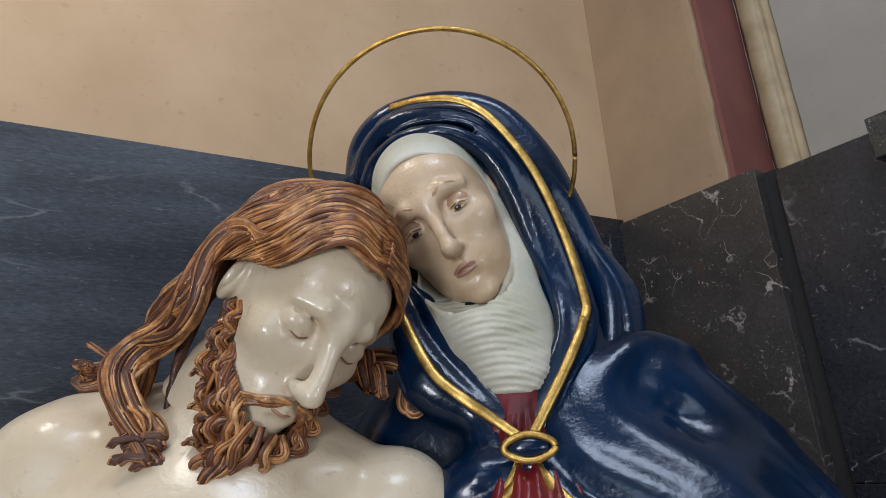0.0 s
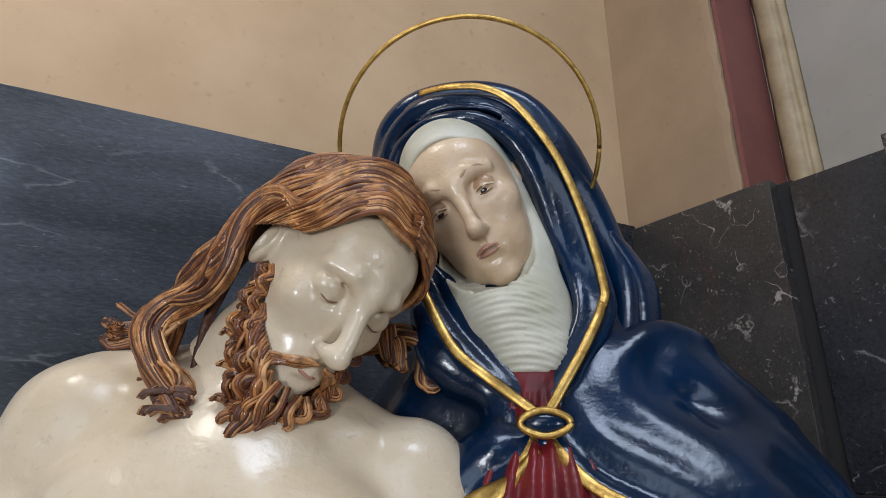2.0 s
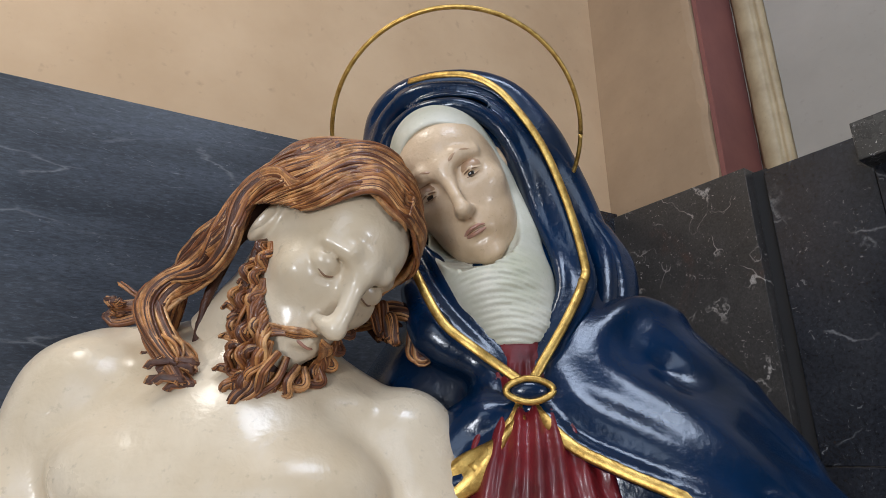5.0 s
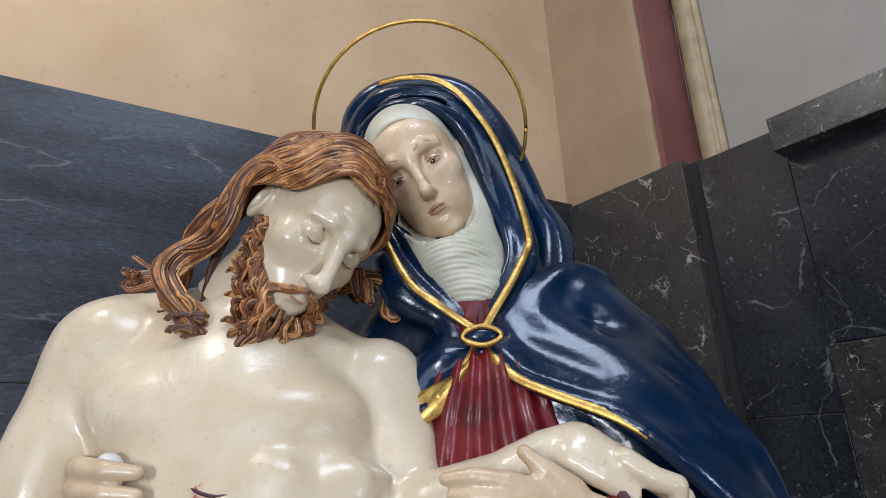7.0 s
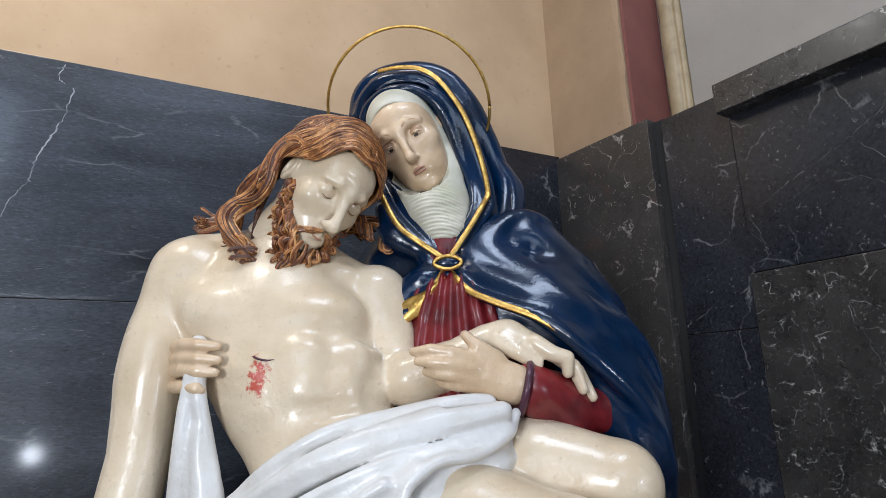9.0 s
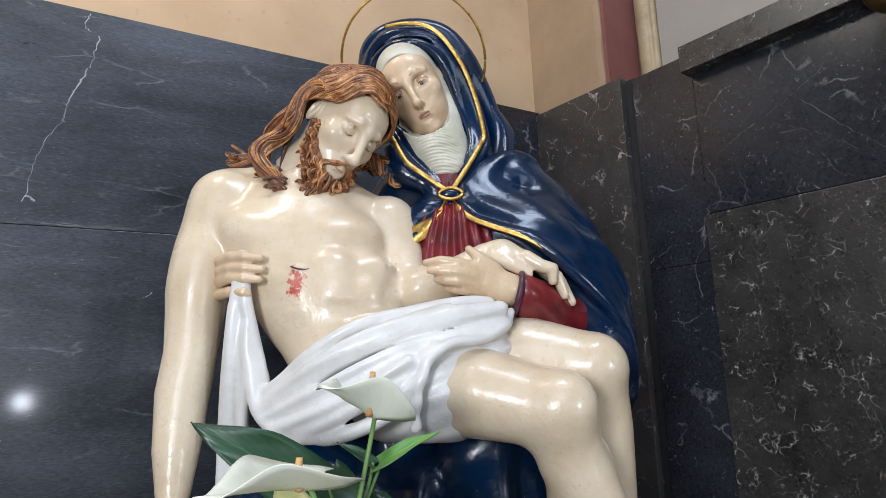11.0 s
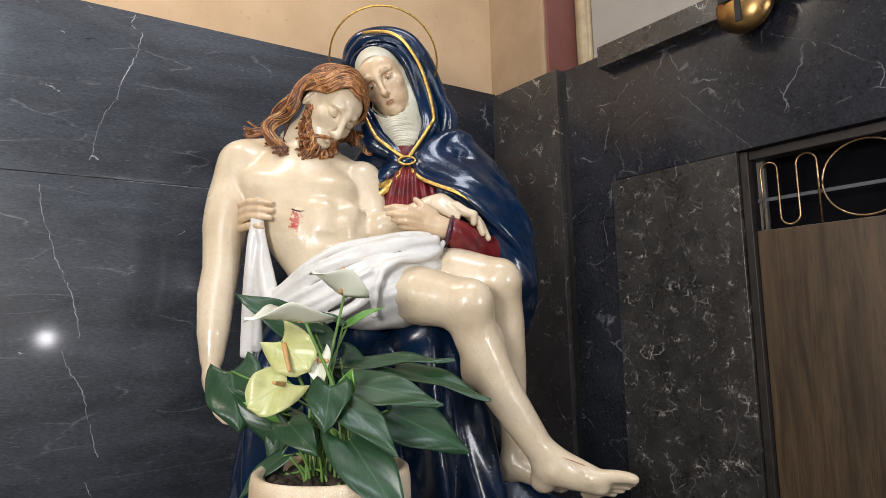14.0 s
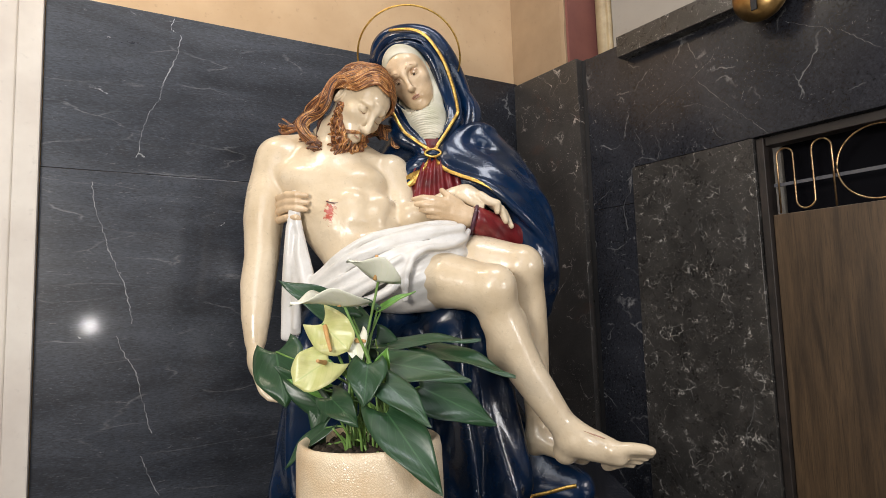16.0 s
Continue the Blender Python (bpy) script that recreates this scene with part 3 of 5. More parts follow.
            h.cone((s * 0.021, -0.0815, 0.0082), (s * 0.033, -0.0878, 0.0104), 0.0017, 0.0020, 0.003)
            h.cone((s * 0.033, -0.0878, 0.0104), (s * 0.045, -0.0805, 0.0068), 0.0020, 0.0014, 0.003)
            h.cone((s * 0.022, -0.0805, 0.0030), (s * 0.044, -0.0790, 0.0030), 0.0020, 0.0016, 0.004)
        else:
            h.egg((s * 0.0335, -0.0720, 0.0115), (0.0185, 0.0165, 0.0155), 0.003)
            h.cone((s * 0.019, -0.0805, 0.0065), (s * 0.033, -0.0862, 0.0020), 0.0020, 0.0022, 0.003)
            h.cone((s * 0.033, -0.0862, 0.0020), (s * 0.047, -0.0780, 0.0065), 0.0022, 0.0014, 0.003)
        h.cone((s * 0.020, -0.0835, 0.0225), (s * 0.046, -0.0775, 0.0215), 0.0012, 0.0012, 0.003, cut=True)
        h.egg((s * 0.0108 * fine, -0.1010 - 0.5 * nose, -0.0355 - 0.5 * nose), (0.0054 * fine, 0.0105, 0.0058), 0.008)
        h.egg((s * 0.0062, -0.1075 - 0.6 * nose, -0.0420 - 0.6 * nose), (0.0030, 0.0050, 0.0024), 0.003, cut=True)
        h.egg((s * 0.074, 0.014, -0.002), (0.009, 0.019, 0.030), 0.01, (15, 0, s * 12))
        h.egg((s * 0.080, 0.010, 0.002), (0.006, 0.010, 0.018), 0.006, (15, 0, s * 12), cut=True)
        h.cone((0, -0.0975, -0.0598), (s * 0.019, -0.0875, -0.0655), 0.0036, 0.0016, 0.004)
        h.cone((0, -0.0958, -0.0688), (s * 0.015, -0.0882, -0.0675), 0.0044, 0.0020, 0.004)
    h.limb([(0, -0.0900, 0.036), (0, -0.0985, 0.012), (0, -0.1120 - 0.4 * nose, -0.014 - 0.3 * nose), (0, -0.1165 - nose, -0.028 - 0.6 * nose)], [0.0095 * fine, 0.0090 * fine, 0.0100 * fine, 0.0092 * fine], 0.006 + 0.014 * fine)
    h.egg((0, -0.1165 - nose, -0.0310 - 0.6 * nose), (0.0090 * fine, 0.0086, 0.0072), 0.008)
    h.cone((0, -0.112 - nose, -0.036 - 0.6 * nose), (0, -0.098, -0.046), 0.0045, 0.0045, 0.008)
    h.cone((0, -0.101, -0.046), (0, -0.099, -0.056), 0.0016, 0.0020, 0.005, cut=True)
    h.egg((0, -0.099, -0.080), (0.016, 0.006, 0.0045), 0.008, cut=True)
    h.limb([(-0.021, -0.0885, -0.0668), (-0.008, -0.0965, -0.0640), (0.008, -0.0965, -0.0640), (0.021, -0.0885, -0.0668)], [0.001] * 4, 0.002)
    return h


JESUS_HEAD = pose(-0.267, -0.068, 2.216, 41, 18, 53.5) @ Matrix.Scale(1.085, 4)
MARY_TURN = (25, -24.6, -18)
MARY_HEAD = pose(-0.083, 0.064, 2.366, *MARY_TURN) @ Matrix.Diagonal((1.08, 1.02, 1.02, 1))
add_skin(face(False, 0.98, 0.004), SKIN, JESUS_HEAD)
add_skin(face(True, 1.04, 0.003, 0.84), CARN, MARY_HEAD)
for s in (-1, 1):
    e = Field((s * 0.0325 - 0.018, -0.092, -0.006), (s * 0.0325 + 0.018, -0.05, 0.030), 0.0014)
    e.egg((s * 0.0325, -0.0705, 0.0115), (0.0150, 0.0140, 0.0130), 0.002)
    add_skin(e, EYE, MARY_HEAD)
    e = Field((s * 0.0310 - 0.010, -0.092, -0.004), (s * 0.0310 + 0.010, -0.076, 0.020), 0.0011)
    e.egg((s * 0.0310 - 0.001, -0.0822, 0.0052), (0.0050, 0.0026, 0.0050), 0.002)
    add_skin(e, IRIS, MARY_HEAD)
    e = Field((s * 0.0325 - 0.020, -0.094, -0.008), (s * 0.0325 + 0.020, -0.05, 0.032), 0.0014)
    e.egg((s * 0.0325, -0.0716, 0.0128), (0.0163, 0.0152, 0.0143), 0.002)
    e.egg((s * 0.0325, -0.0890, 0.0062), (0.0114, 0.0085, 0.0030), 0.0016, (0, s * 8, 0), cut=True)
    add_skin(e, LID, MARY_HEAD)
    # lash lines, brows and lips are painted on with a slight relief
    cord([(s * 0.021, -0.0828, 0.0082), (s * 0.028, -0.0878, 0.0102), (s * 0.036, -0.0884, 0.0100), (s * 0.0455, -0.0814, 0.0066)], 0.0011, LINE, 6, 6, m=MARY_HEAD)
    cord([(s * 0.022, -0.0824, 0.0032), (s * 0.033, -0.0860, 0.0018), (s * 0.044, -0.0804, 0.0034)], 0.0008, LINE, 6, 6, m=MARY_HEAD)
    cord([(s * 0.019, -0.0826, 0.0062), (s * 0.026, -0.0866, 0.0030), (s * 0.033, -0.0884, 0.0018), (s * 0.040, -0.0850, 0.0030), (s * 0.047, -0.0792, 0.0062)], 0.0011, LINE, 6, 6, m=JESUS_HEAD)
cord([(-0.0215, -0.0880, -0.0690), (-0.008, -0.0985, -0.0618), (0, -0.1000, -0.0612), (0.008, -0.0985, -0.0618), (0.0215, -0.0880, -0.0690)], 0.0040, LIP, 6, 7, flat=0.7, m=MARY_HEAD)
cord([(-0.0170, -0.0900, -0.0692), (-0.006, -0.0975, -0.0695), (0.006, -0.0975, -0.0695), (0.0185, -0.0895, -0.0695)], 0.0048, LIP, 6, 7, flat=0.7, m=MARY_HEAD)
cord([(-0.0205, -0.0895, -0.0688), (-0.008, -0.1000, -0.0652), (0.008, -0.1000, -0.0652), (0.0205, -0.0895, -0.0688)], 0.0009, LINE, 6, 6, m=MARY_HEAD)
for s in (-1, 1):
    cord([(s * 0.009, -0.0985, 0.0315), (s * 0.026, -0.0962, 0.0395), (s * 0.038, -0.0882, 0.0385), (s * 0.049, -0.0780, 0.0320)], 0.0026, LID, 6, 6, m=MARY_HEAD)
cord([(-0.0150, -0.0900, -0.0676), (-0.006, -0.0982, -0.0690), (0.006, -0.0982, -0.0690), (0.0150, -0.0900, -0.0676)], 0.0030, LIP, 6, 7, flat=0.7, m=JESUS_HEAD)
cord([(0.47, -0.362, 1.110), (0.445, -0.350, 1.118), (0.415, -0.335, 1.128)], 0.004, LIP, 5, 6, flat=0.4)

# ---- hair and beard of the dead figure ----
def on_head(p):
    return np.array(JESUS_HEAD @ Vector(p))


rng = np.random.default_rng(5)
hm = Field((-0.66, -0.24, 1.98), (-0.08, 0.20, 2.46), 0.0045)


def cap_point(side, a, y, lift=0.0):
    """A point over the skull: a degrees down from the parting towards a side, at depth y."""
    t = radians(a)
    rx, rz = 0.084 + lift, 0.112 + lift
    shrink = math.sqrt(max(0.05, 1 - ((y - 0.015) / 0.118) ** 2))
    return (side * rx * math.sin(t) * shrink, y, 0.030 + rz * math.cos(t) * shrink)


# dark mass under the locks; its colour darkens the grooves between them
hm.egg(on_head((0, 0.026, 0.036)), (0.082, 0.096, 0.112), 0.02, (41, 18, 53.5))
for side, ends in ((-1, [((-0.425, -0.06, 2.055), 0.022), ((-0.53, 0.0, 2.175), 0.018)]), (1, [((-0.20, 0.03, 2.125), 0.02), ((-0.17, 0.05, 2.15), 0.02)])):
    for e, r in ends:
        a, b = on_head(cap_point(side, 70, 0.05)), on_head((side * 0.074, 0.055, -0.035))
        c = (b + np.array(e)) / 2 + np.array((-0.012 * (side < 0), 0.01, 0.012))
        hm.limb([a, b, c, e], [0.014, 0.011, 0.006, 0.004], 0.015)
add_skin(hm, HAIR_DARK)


def lock(pts, r, wob=0.006, turns=2.5, phase=0.0, slot=HAIR, flat=0.75, steps=7):
    """A carved lock: a curve with a slow wave, round in section and tapering."""
    p = spline(pts, steps)
    t = np.linspace(0, 1, len(p))
    tang = np.gradient(p, axis=0)
    tang /= np.linalg.norm(tang, axis=1)[:, None] + 1e-9
    n1 = np.cross(tang, (0.3, -1.0, 0.2))
    n1 /= np.linalg.norm(n1, axis=1)[:, None] + 1e-9
    n2 = np.cross(tang, n1)
    w = wob * np.clip(t * 1.6, 0, 1)[:, None]
    p = p + w * (np.sin(2 * np.pi * turns * t + phase)[:, None] * n1 + 0.6 * np.cos(2 * np.pi * turns * t + phase)[:, None] * n2)
    rad = r * np.minimum(1, 0.45 + 3 * t) * np.clip(1.25 - 0.9 * t ** 3, 0.3, 1)
    add_tube(p, rad, slot, 6, flat)


def tress(pts, r, wob, turns, phase, count=10, thick=0.0029, steps=9):
    """A wavy tress: fine strands lying side by side that wave together and close to a curl."""
    p = spline(pts, steps)
    t = np.linspace(0, 1, len(p))
    tang = np.gradient(p, axis=0)
    tang /= np.linalg.norm(tang, axis=1)[:, None] + 1e-9
    n1 = np.cross(tang, (0.3, -1.0, 0.2))
    n1 /= np.linalg.norm(n1, axis=1)[:, None] + 1e-9
    n2 = np.cross(tang, n1)
    amp = wob * np.clip(t * 1.8, 0, 1)
    c_line = p + (amp * np.sin(2 * np.pi * turns * t + phase))[:, None] * n1 + (0.5 * amp * np.cos(2 * np.pi * turns * t + phase))[:, None] * n2
    body = np.clip(0.7 + 1.2 * t, 0, 1) * np.clip(1.15 - t ** 4, 0.15, 1)
    for k in range(count):
        a = 2 * np.pi * k / count + rng.uniform(-0.2, 0.2) + 1.6 * t
        q = c_line + (0.86 * r * body)[:, None] * (np.cos(a)[:, None] * n1 + 0.7 * np.sin(a)[:, None] * n2)
        cut = len(q) - int(rng.integers(0, 5))
        add_tube(q[:cut], thick * rng.uniform(0.8, 1.2) * np.clip(1.2 - 1.02 * t[:cut] ** 4, 0.15, 1), HAIR, 6, 0.9)
    # darker core, seen in the gaps between the strands
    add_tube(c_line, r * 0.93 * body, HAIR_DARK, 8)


# crown: strands combed from the parting to each side
for side in (-1, 1):
    for k in range(150):
        y0 = -0.084 + 0.172 * (k + rng.uniform(-0.4, 0.4)) / 149
        pts = []
        reach = 108 if y0 > -0.04 else 84 + 400 * max(0, y0 + 0.09)
        for a in np.linspace(-14, reach, 8):
            back = 0.042 * (max(a, 0) / 90) ** 1.5
            pts.append(on_head(cap_point(side, a, min(0.118, y0 + back), (0.003 if a < -5 else 0.008) + (0.006 if side < 0 else 0.0) * math.sin(radians(max(a, 0))) + rng.uniform(-0.002, 0.002))))
        lock(pts, rng.uniform(0.0020, 0.0036), 0.0075, 1.6, 48 * y0 + rng.normal(0, 0.18))
# front wave over the near temple, sweeping back above the ear
for k in range(26):
    q = k / 25
    pts = [on_head(cap_point(-1, 4 + 3 * q, -0.082 + 0.02 * q, 0.012)), on_head(cap_point(-1, 40 - 6 * q, -0.070 + 0.02 * q, 0.018 + 0.006 * q)),
           on_head((-0.078 - 0.008 * q, -0.040 + 0.025 * q, 0.058 - 0.018 * (1 - q))), on_head((-0.094 - 0.006 * q, 0.005 + 0.02 * q, 0.040 + 0.01 * q)), on_head((-0.098, 0.045 + 0.02 * q, 0.005 + 0.02 * q)),
           on_head((-0.094, 0.070, -0.045))]
    lock(pts, rng.uniform(0.0030, 0.0052), 0.004, 1.8, 1.0 + 2 * q)
# far temple
for k in range(22):
    q = k / 21
    pts = [on_head(cap_point(1, 4, -0.080 + 0.02 * q, 0.012)), on_head(cap_point(1, 48, -0.066 + 0.02 * q, 0.010)), on_head((0.078 + 0.005 * q, -0.045 + 0.02 * q, 0.040)),
           on_head((0.083 + 0.004 * q, -0.030 + 0.03 * q, -0.010)), on_head((0.079, -0.030 + 0.03 * q, -0.055 - 0.02 * q))]
    lock(pts, rng.uniform(0.0034, 0.0052), 0.005, 2.0, 2 * q)
# falling locks: near side to the shoulder, back flare, far side
BUNCHES = [(-1, (-0.418, -0.122, 2.045), (-0.455, -0.078, 2.135), 8, 0.016, 0.019, 0.4), (-1, (-0.552, -0.018, 2.168), (-0.480, 0.000, 2.195), 5, 0.006, 0.011, 2.0),
           (-1, (-0.470, -0.055, 2.115), (-0.455, -0.03, 2.185), 5, 0.013, 0.011, 1.2), (1, (-0.192, 0.005, 2.112), (-0.190, 0.010, 2.165), 5, 0.015, 0.010, 0.0), (1, (-0.150, 0.030, 2.105), (-0.165, 0.03, 2.15), 3, 0.010, 0.010, 3.0)]
for side, end, mid, count, spread, wob, phase in BUNCHES:
    for k in range(count):
        s = rng.normal(0, 0.6, 3) * spread
        y0 = 0.0 + 0.11 * (k + 0.5) / count
        a = on_head(cap_point(side, rng.uniform(45, 65), y0, 0.012))
        a2 = on_head(cap_point(side, 95, min(0.108, y0 * 0.8 + 0.03), 0.016))
        b = on_head((side * rng.uniform(0.090, 0.102), 0.015 + 0.06 * (k + 0.5) / count, rng.uniform(-0.060, -0.035)))
        m = np.array(mid) + s * 1.1
        e = np.array(end) + s + np.array((0, 0, rng.uniform(-0.006, 0.025)))
        curl = e + np.array((rng.uniform(0.006, 0.018), -0.010, rng.uniform(0.0, 0.012)))
        tress([a, a2, b, (b + m) / 2, m, e, curl], 0.0085, wob, 1.9, phase + rng.normal(0, 0.22))
# loose strands between the tresses
for k in range(9):
    side, end, mid, count, spread, wob, phase = BUNCHES[k % 3]
    y0 = rng.uniform(0.0, 0.11)
    a, b = on_head(cap_point(side, rng.uniform(50, 85), y0, 0.012)), on_head((side * rng.uniform(0.086, 0.100), rng.uniform(0.02, 0.075), -0.045))
    m = np.array(mid) + rng.normal(0, 0.5, 3) * spread
    lock([a, b, m, np.array(end) + rng.normal(0, 0.4, 3) * spread + np.array((0, 0, 0.03))], 0.0045, wob, 1.8, phase, steps=8)
# beard: a dark mass along the jaw, then curling locks over it; moustache
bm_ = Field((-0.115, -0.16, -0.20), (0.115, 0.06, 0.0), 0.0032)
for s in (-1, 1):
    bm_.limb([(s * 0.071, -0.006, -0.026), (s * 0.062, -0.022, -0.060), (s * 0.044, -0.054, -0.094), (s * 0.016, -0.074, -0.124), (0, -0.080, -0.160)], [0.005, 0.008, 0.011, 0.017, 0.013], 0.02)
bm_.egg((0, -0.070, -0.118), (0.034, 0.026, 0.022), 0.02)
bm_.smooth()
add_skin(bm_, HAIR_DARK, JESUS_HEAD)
for s in (-1, 1):
    for row in range(3):
        for k in range(13):
            q = (k + rng.uniform(0.1, 0.7)) / 13
            x, y, z = spline([(0.070, -0.010, -0.018), (0.064, -0.034, -0.052), (0.050, -0.066, -0.080), (0.030, -0.090, -0.098), (0.003, -0.098, -0.104)], 8)[int(q * 32)]
            j = rng.normal(0, 0.002, 3)
            x, y, z = x - 0.002 * row, y + 0.005 * row - 0.005, z + 0.010 - (0.011 + 0.014 * q) * row
            down = (1.0 if s < 0 else 0.55) * (0.017 + 0.026 * q + 0.036 * max(0, q - 0.6) / 0.4)
            w_ = 0.006 * (1 if (k + row) % 2 else -1)
            pts = [np.array((s * x, y + 0.004, z)) + j, np.array((s * (x + 0.002 + w_), y - 0.008, z - 0.35 * down)) + j, np.array((s * (x * 0.92 - w_), y - 0.007, z - 0.7 * down)) + j,
                   np.array((s * (x * 0.86 + w_), y + 0.002, z - down)) + j, np.array((s * (x * 0.86 + 1.6 * w_), y - 0.004, z - down + 0.004)) + j]
            tress([on_head(v) for v in pts], 0.0044, 0.0042, 1.2, 3.0 * (k % 2) + rng.normal(0, 0.4), 6, 0.0022, 6)
    for k in range(16):
        q = k / 15
        pts = [(s * (0.066 - 0.030 * q), -0.040 - 0.046 * q, -0.046 - 0.030 * q), (s * (0.066 - 0.026 * q), -0.050 - 0.046 * q, -0.062 - 0.026 * q), (s * (0.058 - 0.028 * q), -0.058 - 0.044 * q, -0.080 - 0.026 * q), (s * (0.056 - 0.026 * q), -0.060 - 0.040 * q, -0.100 - 0.024 * q)]
        lock([on_head(v) for v in pts], 0.0040, 0.003, 1.3, rng.uniform(0, 6.3), steps=6)
    for k in range(10):
        q = k / 9
        pts = [(s * (0.003 + 0.005 * q), -0.1085 + 0.004 * q, -0.051 - 0.006 * q), (s * 0.017, -0.1045 + 0.004 * q, -0.054 - 0.010 * q), (s * 0.031, -0.0930, -0.062 - 0.014 * q),
               (s * (0.044 - 0.008 * q), -0.0790, -0.078 - 0.018 * q), (s * (0.052 - 0.014 * q), -0.0720, -0.096 - 0.016 * q)]
        lock([on_head(v) for v in pts], 0.0028, 0.003, 1.6, 3 * q, steps=5)
    # eyebrow
    for k in range(4):
        lock([on_head((s * (0.013 + 0.001 * k), -0.0945 + 0.0005 * k, 0.034 + 0.002 * k)), on_head((s * 0.028, -0.0925, 0.040 + 0.0018 * k)), on_head((s * 0.046, -0.079, 0.036 + 0.001 * k))], 0.0016, 0.0008, 2, k, CARN)

# point of the beard
for k in range(9):
    x = -0.034 + 0.0060 * k
    tress([on_head(v) for v in ((x, -0.094, -0.112), (x * 0.9 + 0.004, -0.104, -0.132), (x * 0.75 - 0.004, -0.106, -0.154), (x * 0.5 + 0.003, -0.104, -0.194), (x * 0.4 + 0.010, -0.108, -0.202))], 0.0055, 0.003, 1.2, 3.0 * (k % 2), 6, 0.0023, 7)

# ---- mantle: hood, shoulders, lap and skirt ----
def fold_wave(x, y, z):
    """Broken drapery relief of the skirt: long upright folds that fan out towards the hem."""
    low = np.clip((1.50 - z) / 0.25, 0, 1)
    a = np.arctan2(x + 0.14, -(y - 0.10))
    return low * (0.050 * np.abs(np.sin(8.5 * a + 1.1 * np.sin(4.1 * z) + 1.2)) - 0.022 + 0.010 * np.sin(31 * a - 3.0 * z + 2.0 * np.sin(6 * z)))


g = Field((-0.68, -0.42, 0.87), (0.52, 0.36, 2.30), 0.0062)
g.limb([(0.04, 0.14, 2.16), (0.165, 0.075, 2.100), (0.236, 0.060, 2.00), (0.298, 0.040, 1.88), (0.334, 0.030, 1.76), (0.345, 0.035, 1.62), (0.342, 0.05, 1.50)], [0.10, 0.084, 0.098, 0.098, 0.094, 0.084, 0.066], 0.05)
g.limb([(0.10, 0.0, 1.93), (0.22, -0.03, 1.845), (0.315, -0.03, 1.74), (0.350, -0.02, 1.64)], [0.05, 0.058, 0.055, 0.05], 0.04)
g.limb([(0.0, 0.15, 2.22), (-0.13, 0.15, 2.05), (-0.24, 0.13, 1.85)], [0.12, 0.11, 0.12], 0.06)
g.limb([(0.02, 0.16, 2.05), (0.0, 0.14, 1.6)], [0.16, 0.20], 0.06)
g.limb([(-0.28, 0.02, 1.55), (-0.36, -0.06, 1.43), (-0.40, -0.06, 1.15), (-0.43, -0.06, 0.93)], [0.13, 0.13, 0.125, 0.13], 0.08)
g.limb([(0.10, 0.04, 1.52), (0.055, -0.13, 1.455), (0.10, -0.09, 1.2), (0.12, -0.08, 0.93)], [0.13, 0.105, 0.13, 0.17], 0.08)
g.limb([(-0.15, 0.0, 1.48), (-0.15, -0.05, 1.2), (-0.12, -0.05, 0.93)], [0.15, 0.14, 0.18], 0.08)
g.limb([(0.15, 0.0, 1.05), (0.30, -0.08, 0.94), (0.41, -0.12, 0.905)], [0.12, 0.07, 0.04], 0.05)
# sling of cloth between the knees
g.cone((-0.36, -0.13, 1.47), (-0.12, -0.17, 1.36), 0.035, 0.04, 0.06)
g.cone((-0.12, -0.17, 1.36), (0.05, -0.19, 1.50), 0.04, 0.03, 0.06)
g.cone((-0.34, -0.16, 1.40), (0.02, -0.18, 1.24), 0.020, 0.018, 0.05)
g.ripple(fold_wave)
# folds laid on the arm: crests beside hollows
def crest(xz, r, lift, k=0.016):
    pts = [(x, (g.front(x, z) if g.front(x, z) is not None else 0.05) - lift + r, z) for x, z in spline([(*q, 0) for q in xz], 4)[:, :2]]
    n_ = len(pts)
    g.limb(pts, [r * (0.45 + 0.55 * math.sin(math.pi * (0.06 + 0.90 * i / (n_ - 1)))) for i in range(n_)], k)


def hollow(xz, r, deep, k=0.02):
    pts = [(x, (g.front(x, z) if g.front(x, z) is not None else 0.05) + deep - r, z) for x, z in spline([(*q, 0) for q in xz], 3)[:, :2]]
    for a, b2 in zip(pts[:-1], pts[1:]):
        g.cone(a, b2, r, r, k, cut=True)


crest([(0.085, 2.095), (0.112, 2.135), (0.140, 2.160), (0.175, 2.168), (0.220, 2.150)], 0.013, 0.009, 0.024)
hollow([(0.170, 2.075), (0.225, 1.985), (0.300, 1.905), (0.365, 1.835)], 0.022, 0.010)
hollow([(0.150, 1.985), (0.230, 1.905), (0.315, 1.825)], 0.016, 0.007)
crest([(0.118, 2.045), (0.150, 1.995), (0.215, 1.930), (0.300, 1.860), (0.365, 1.775), (0.395, 1.69)], 0.015, 0.010)
crest([(0.200, 2.055), (0.235, 2.005), (0.285, 1.955), (0.350, 1.880), (0.400, 1.800), (0.412, 1.70)], 0.015, 0.010)
crest([(0.275, 2.030), (0.325, 1.955), (0.375, 1.870), (0.408, 1.790)], 0.012, 0.008)
crest([(0.185, 1.945), (0.255, 1.880), (0.330, 1.805)], 0.008, 0.006)
crest([(0.390, 1.70), (0.408, 1.62), (0.405, 1.52)], 0.014, 0.010)
for pts, r in (([(-0.02, -0.025, 2.03), (-0.06, -0.030, 2.018), (-0.10, 0.0, 2.02)], 0.018),
               ([(-0.03, -0.035, 2.00), (-0.065, -0.040, 1.972), (-0.095, -0.01, 1.965)], 0.016),
               ([(-0.06, 0.01, 2.09), (-0.12, 0.02, 2.13), (-0.15, 0.05, 2.20)], 0.035)):
    p = spline(pts, 4)
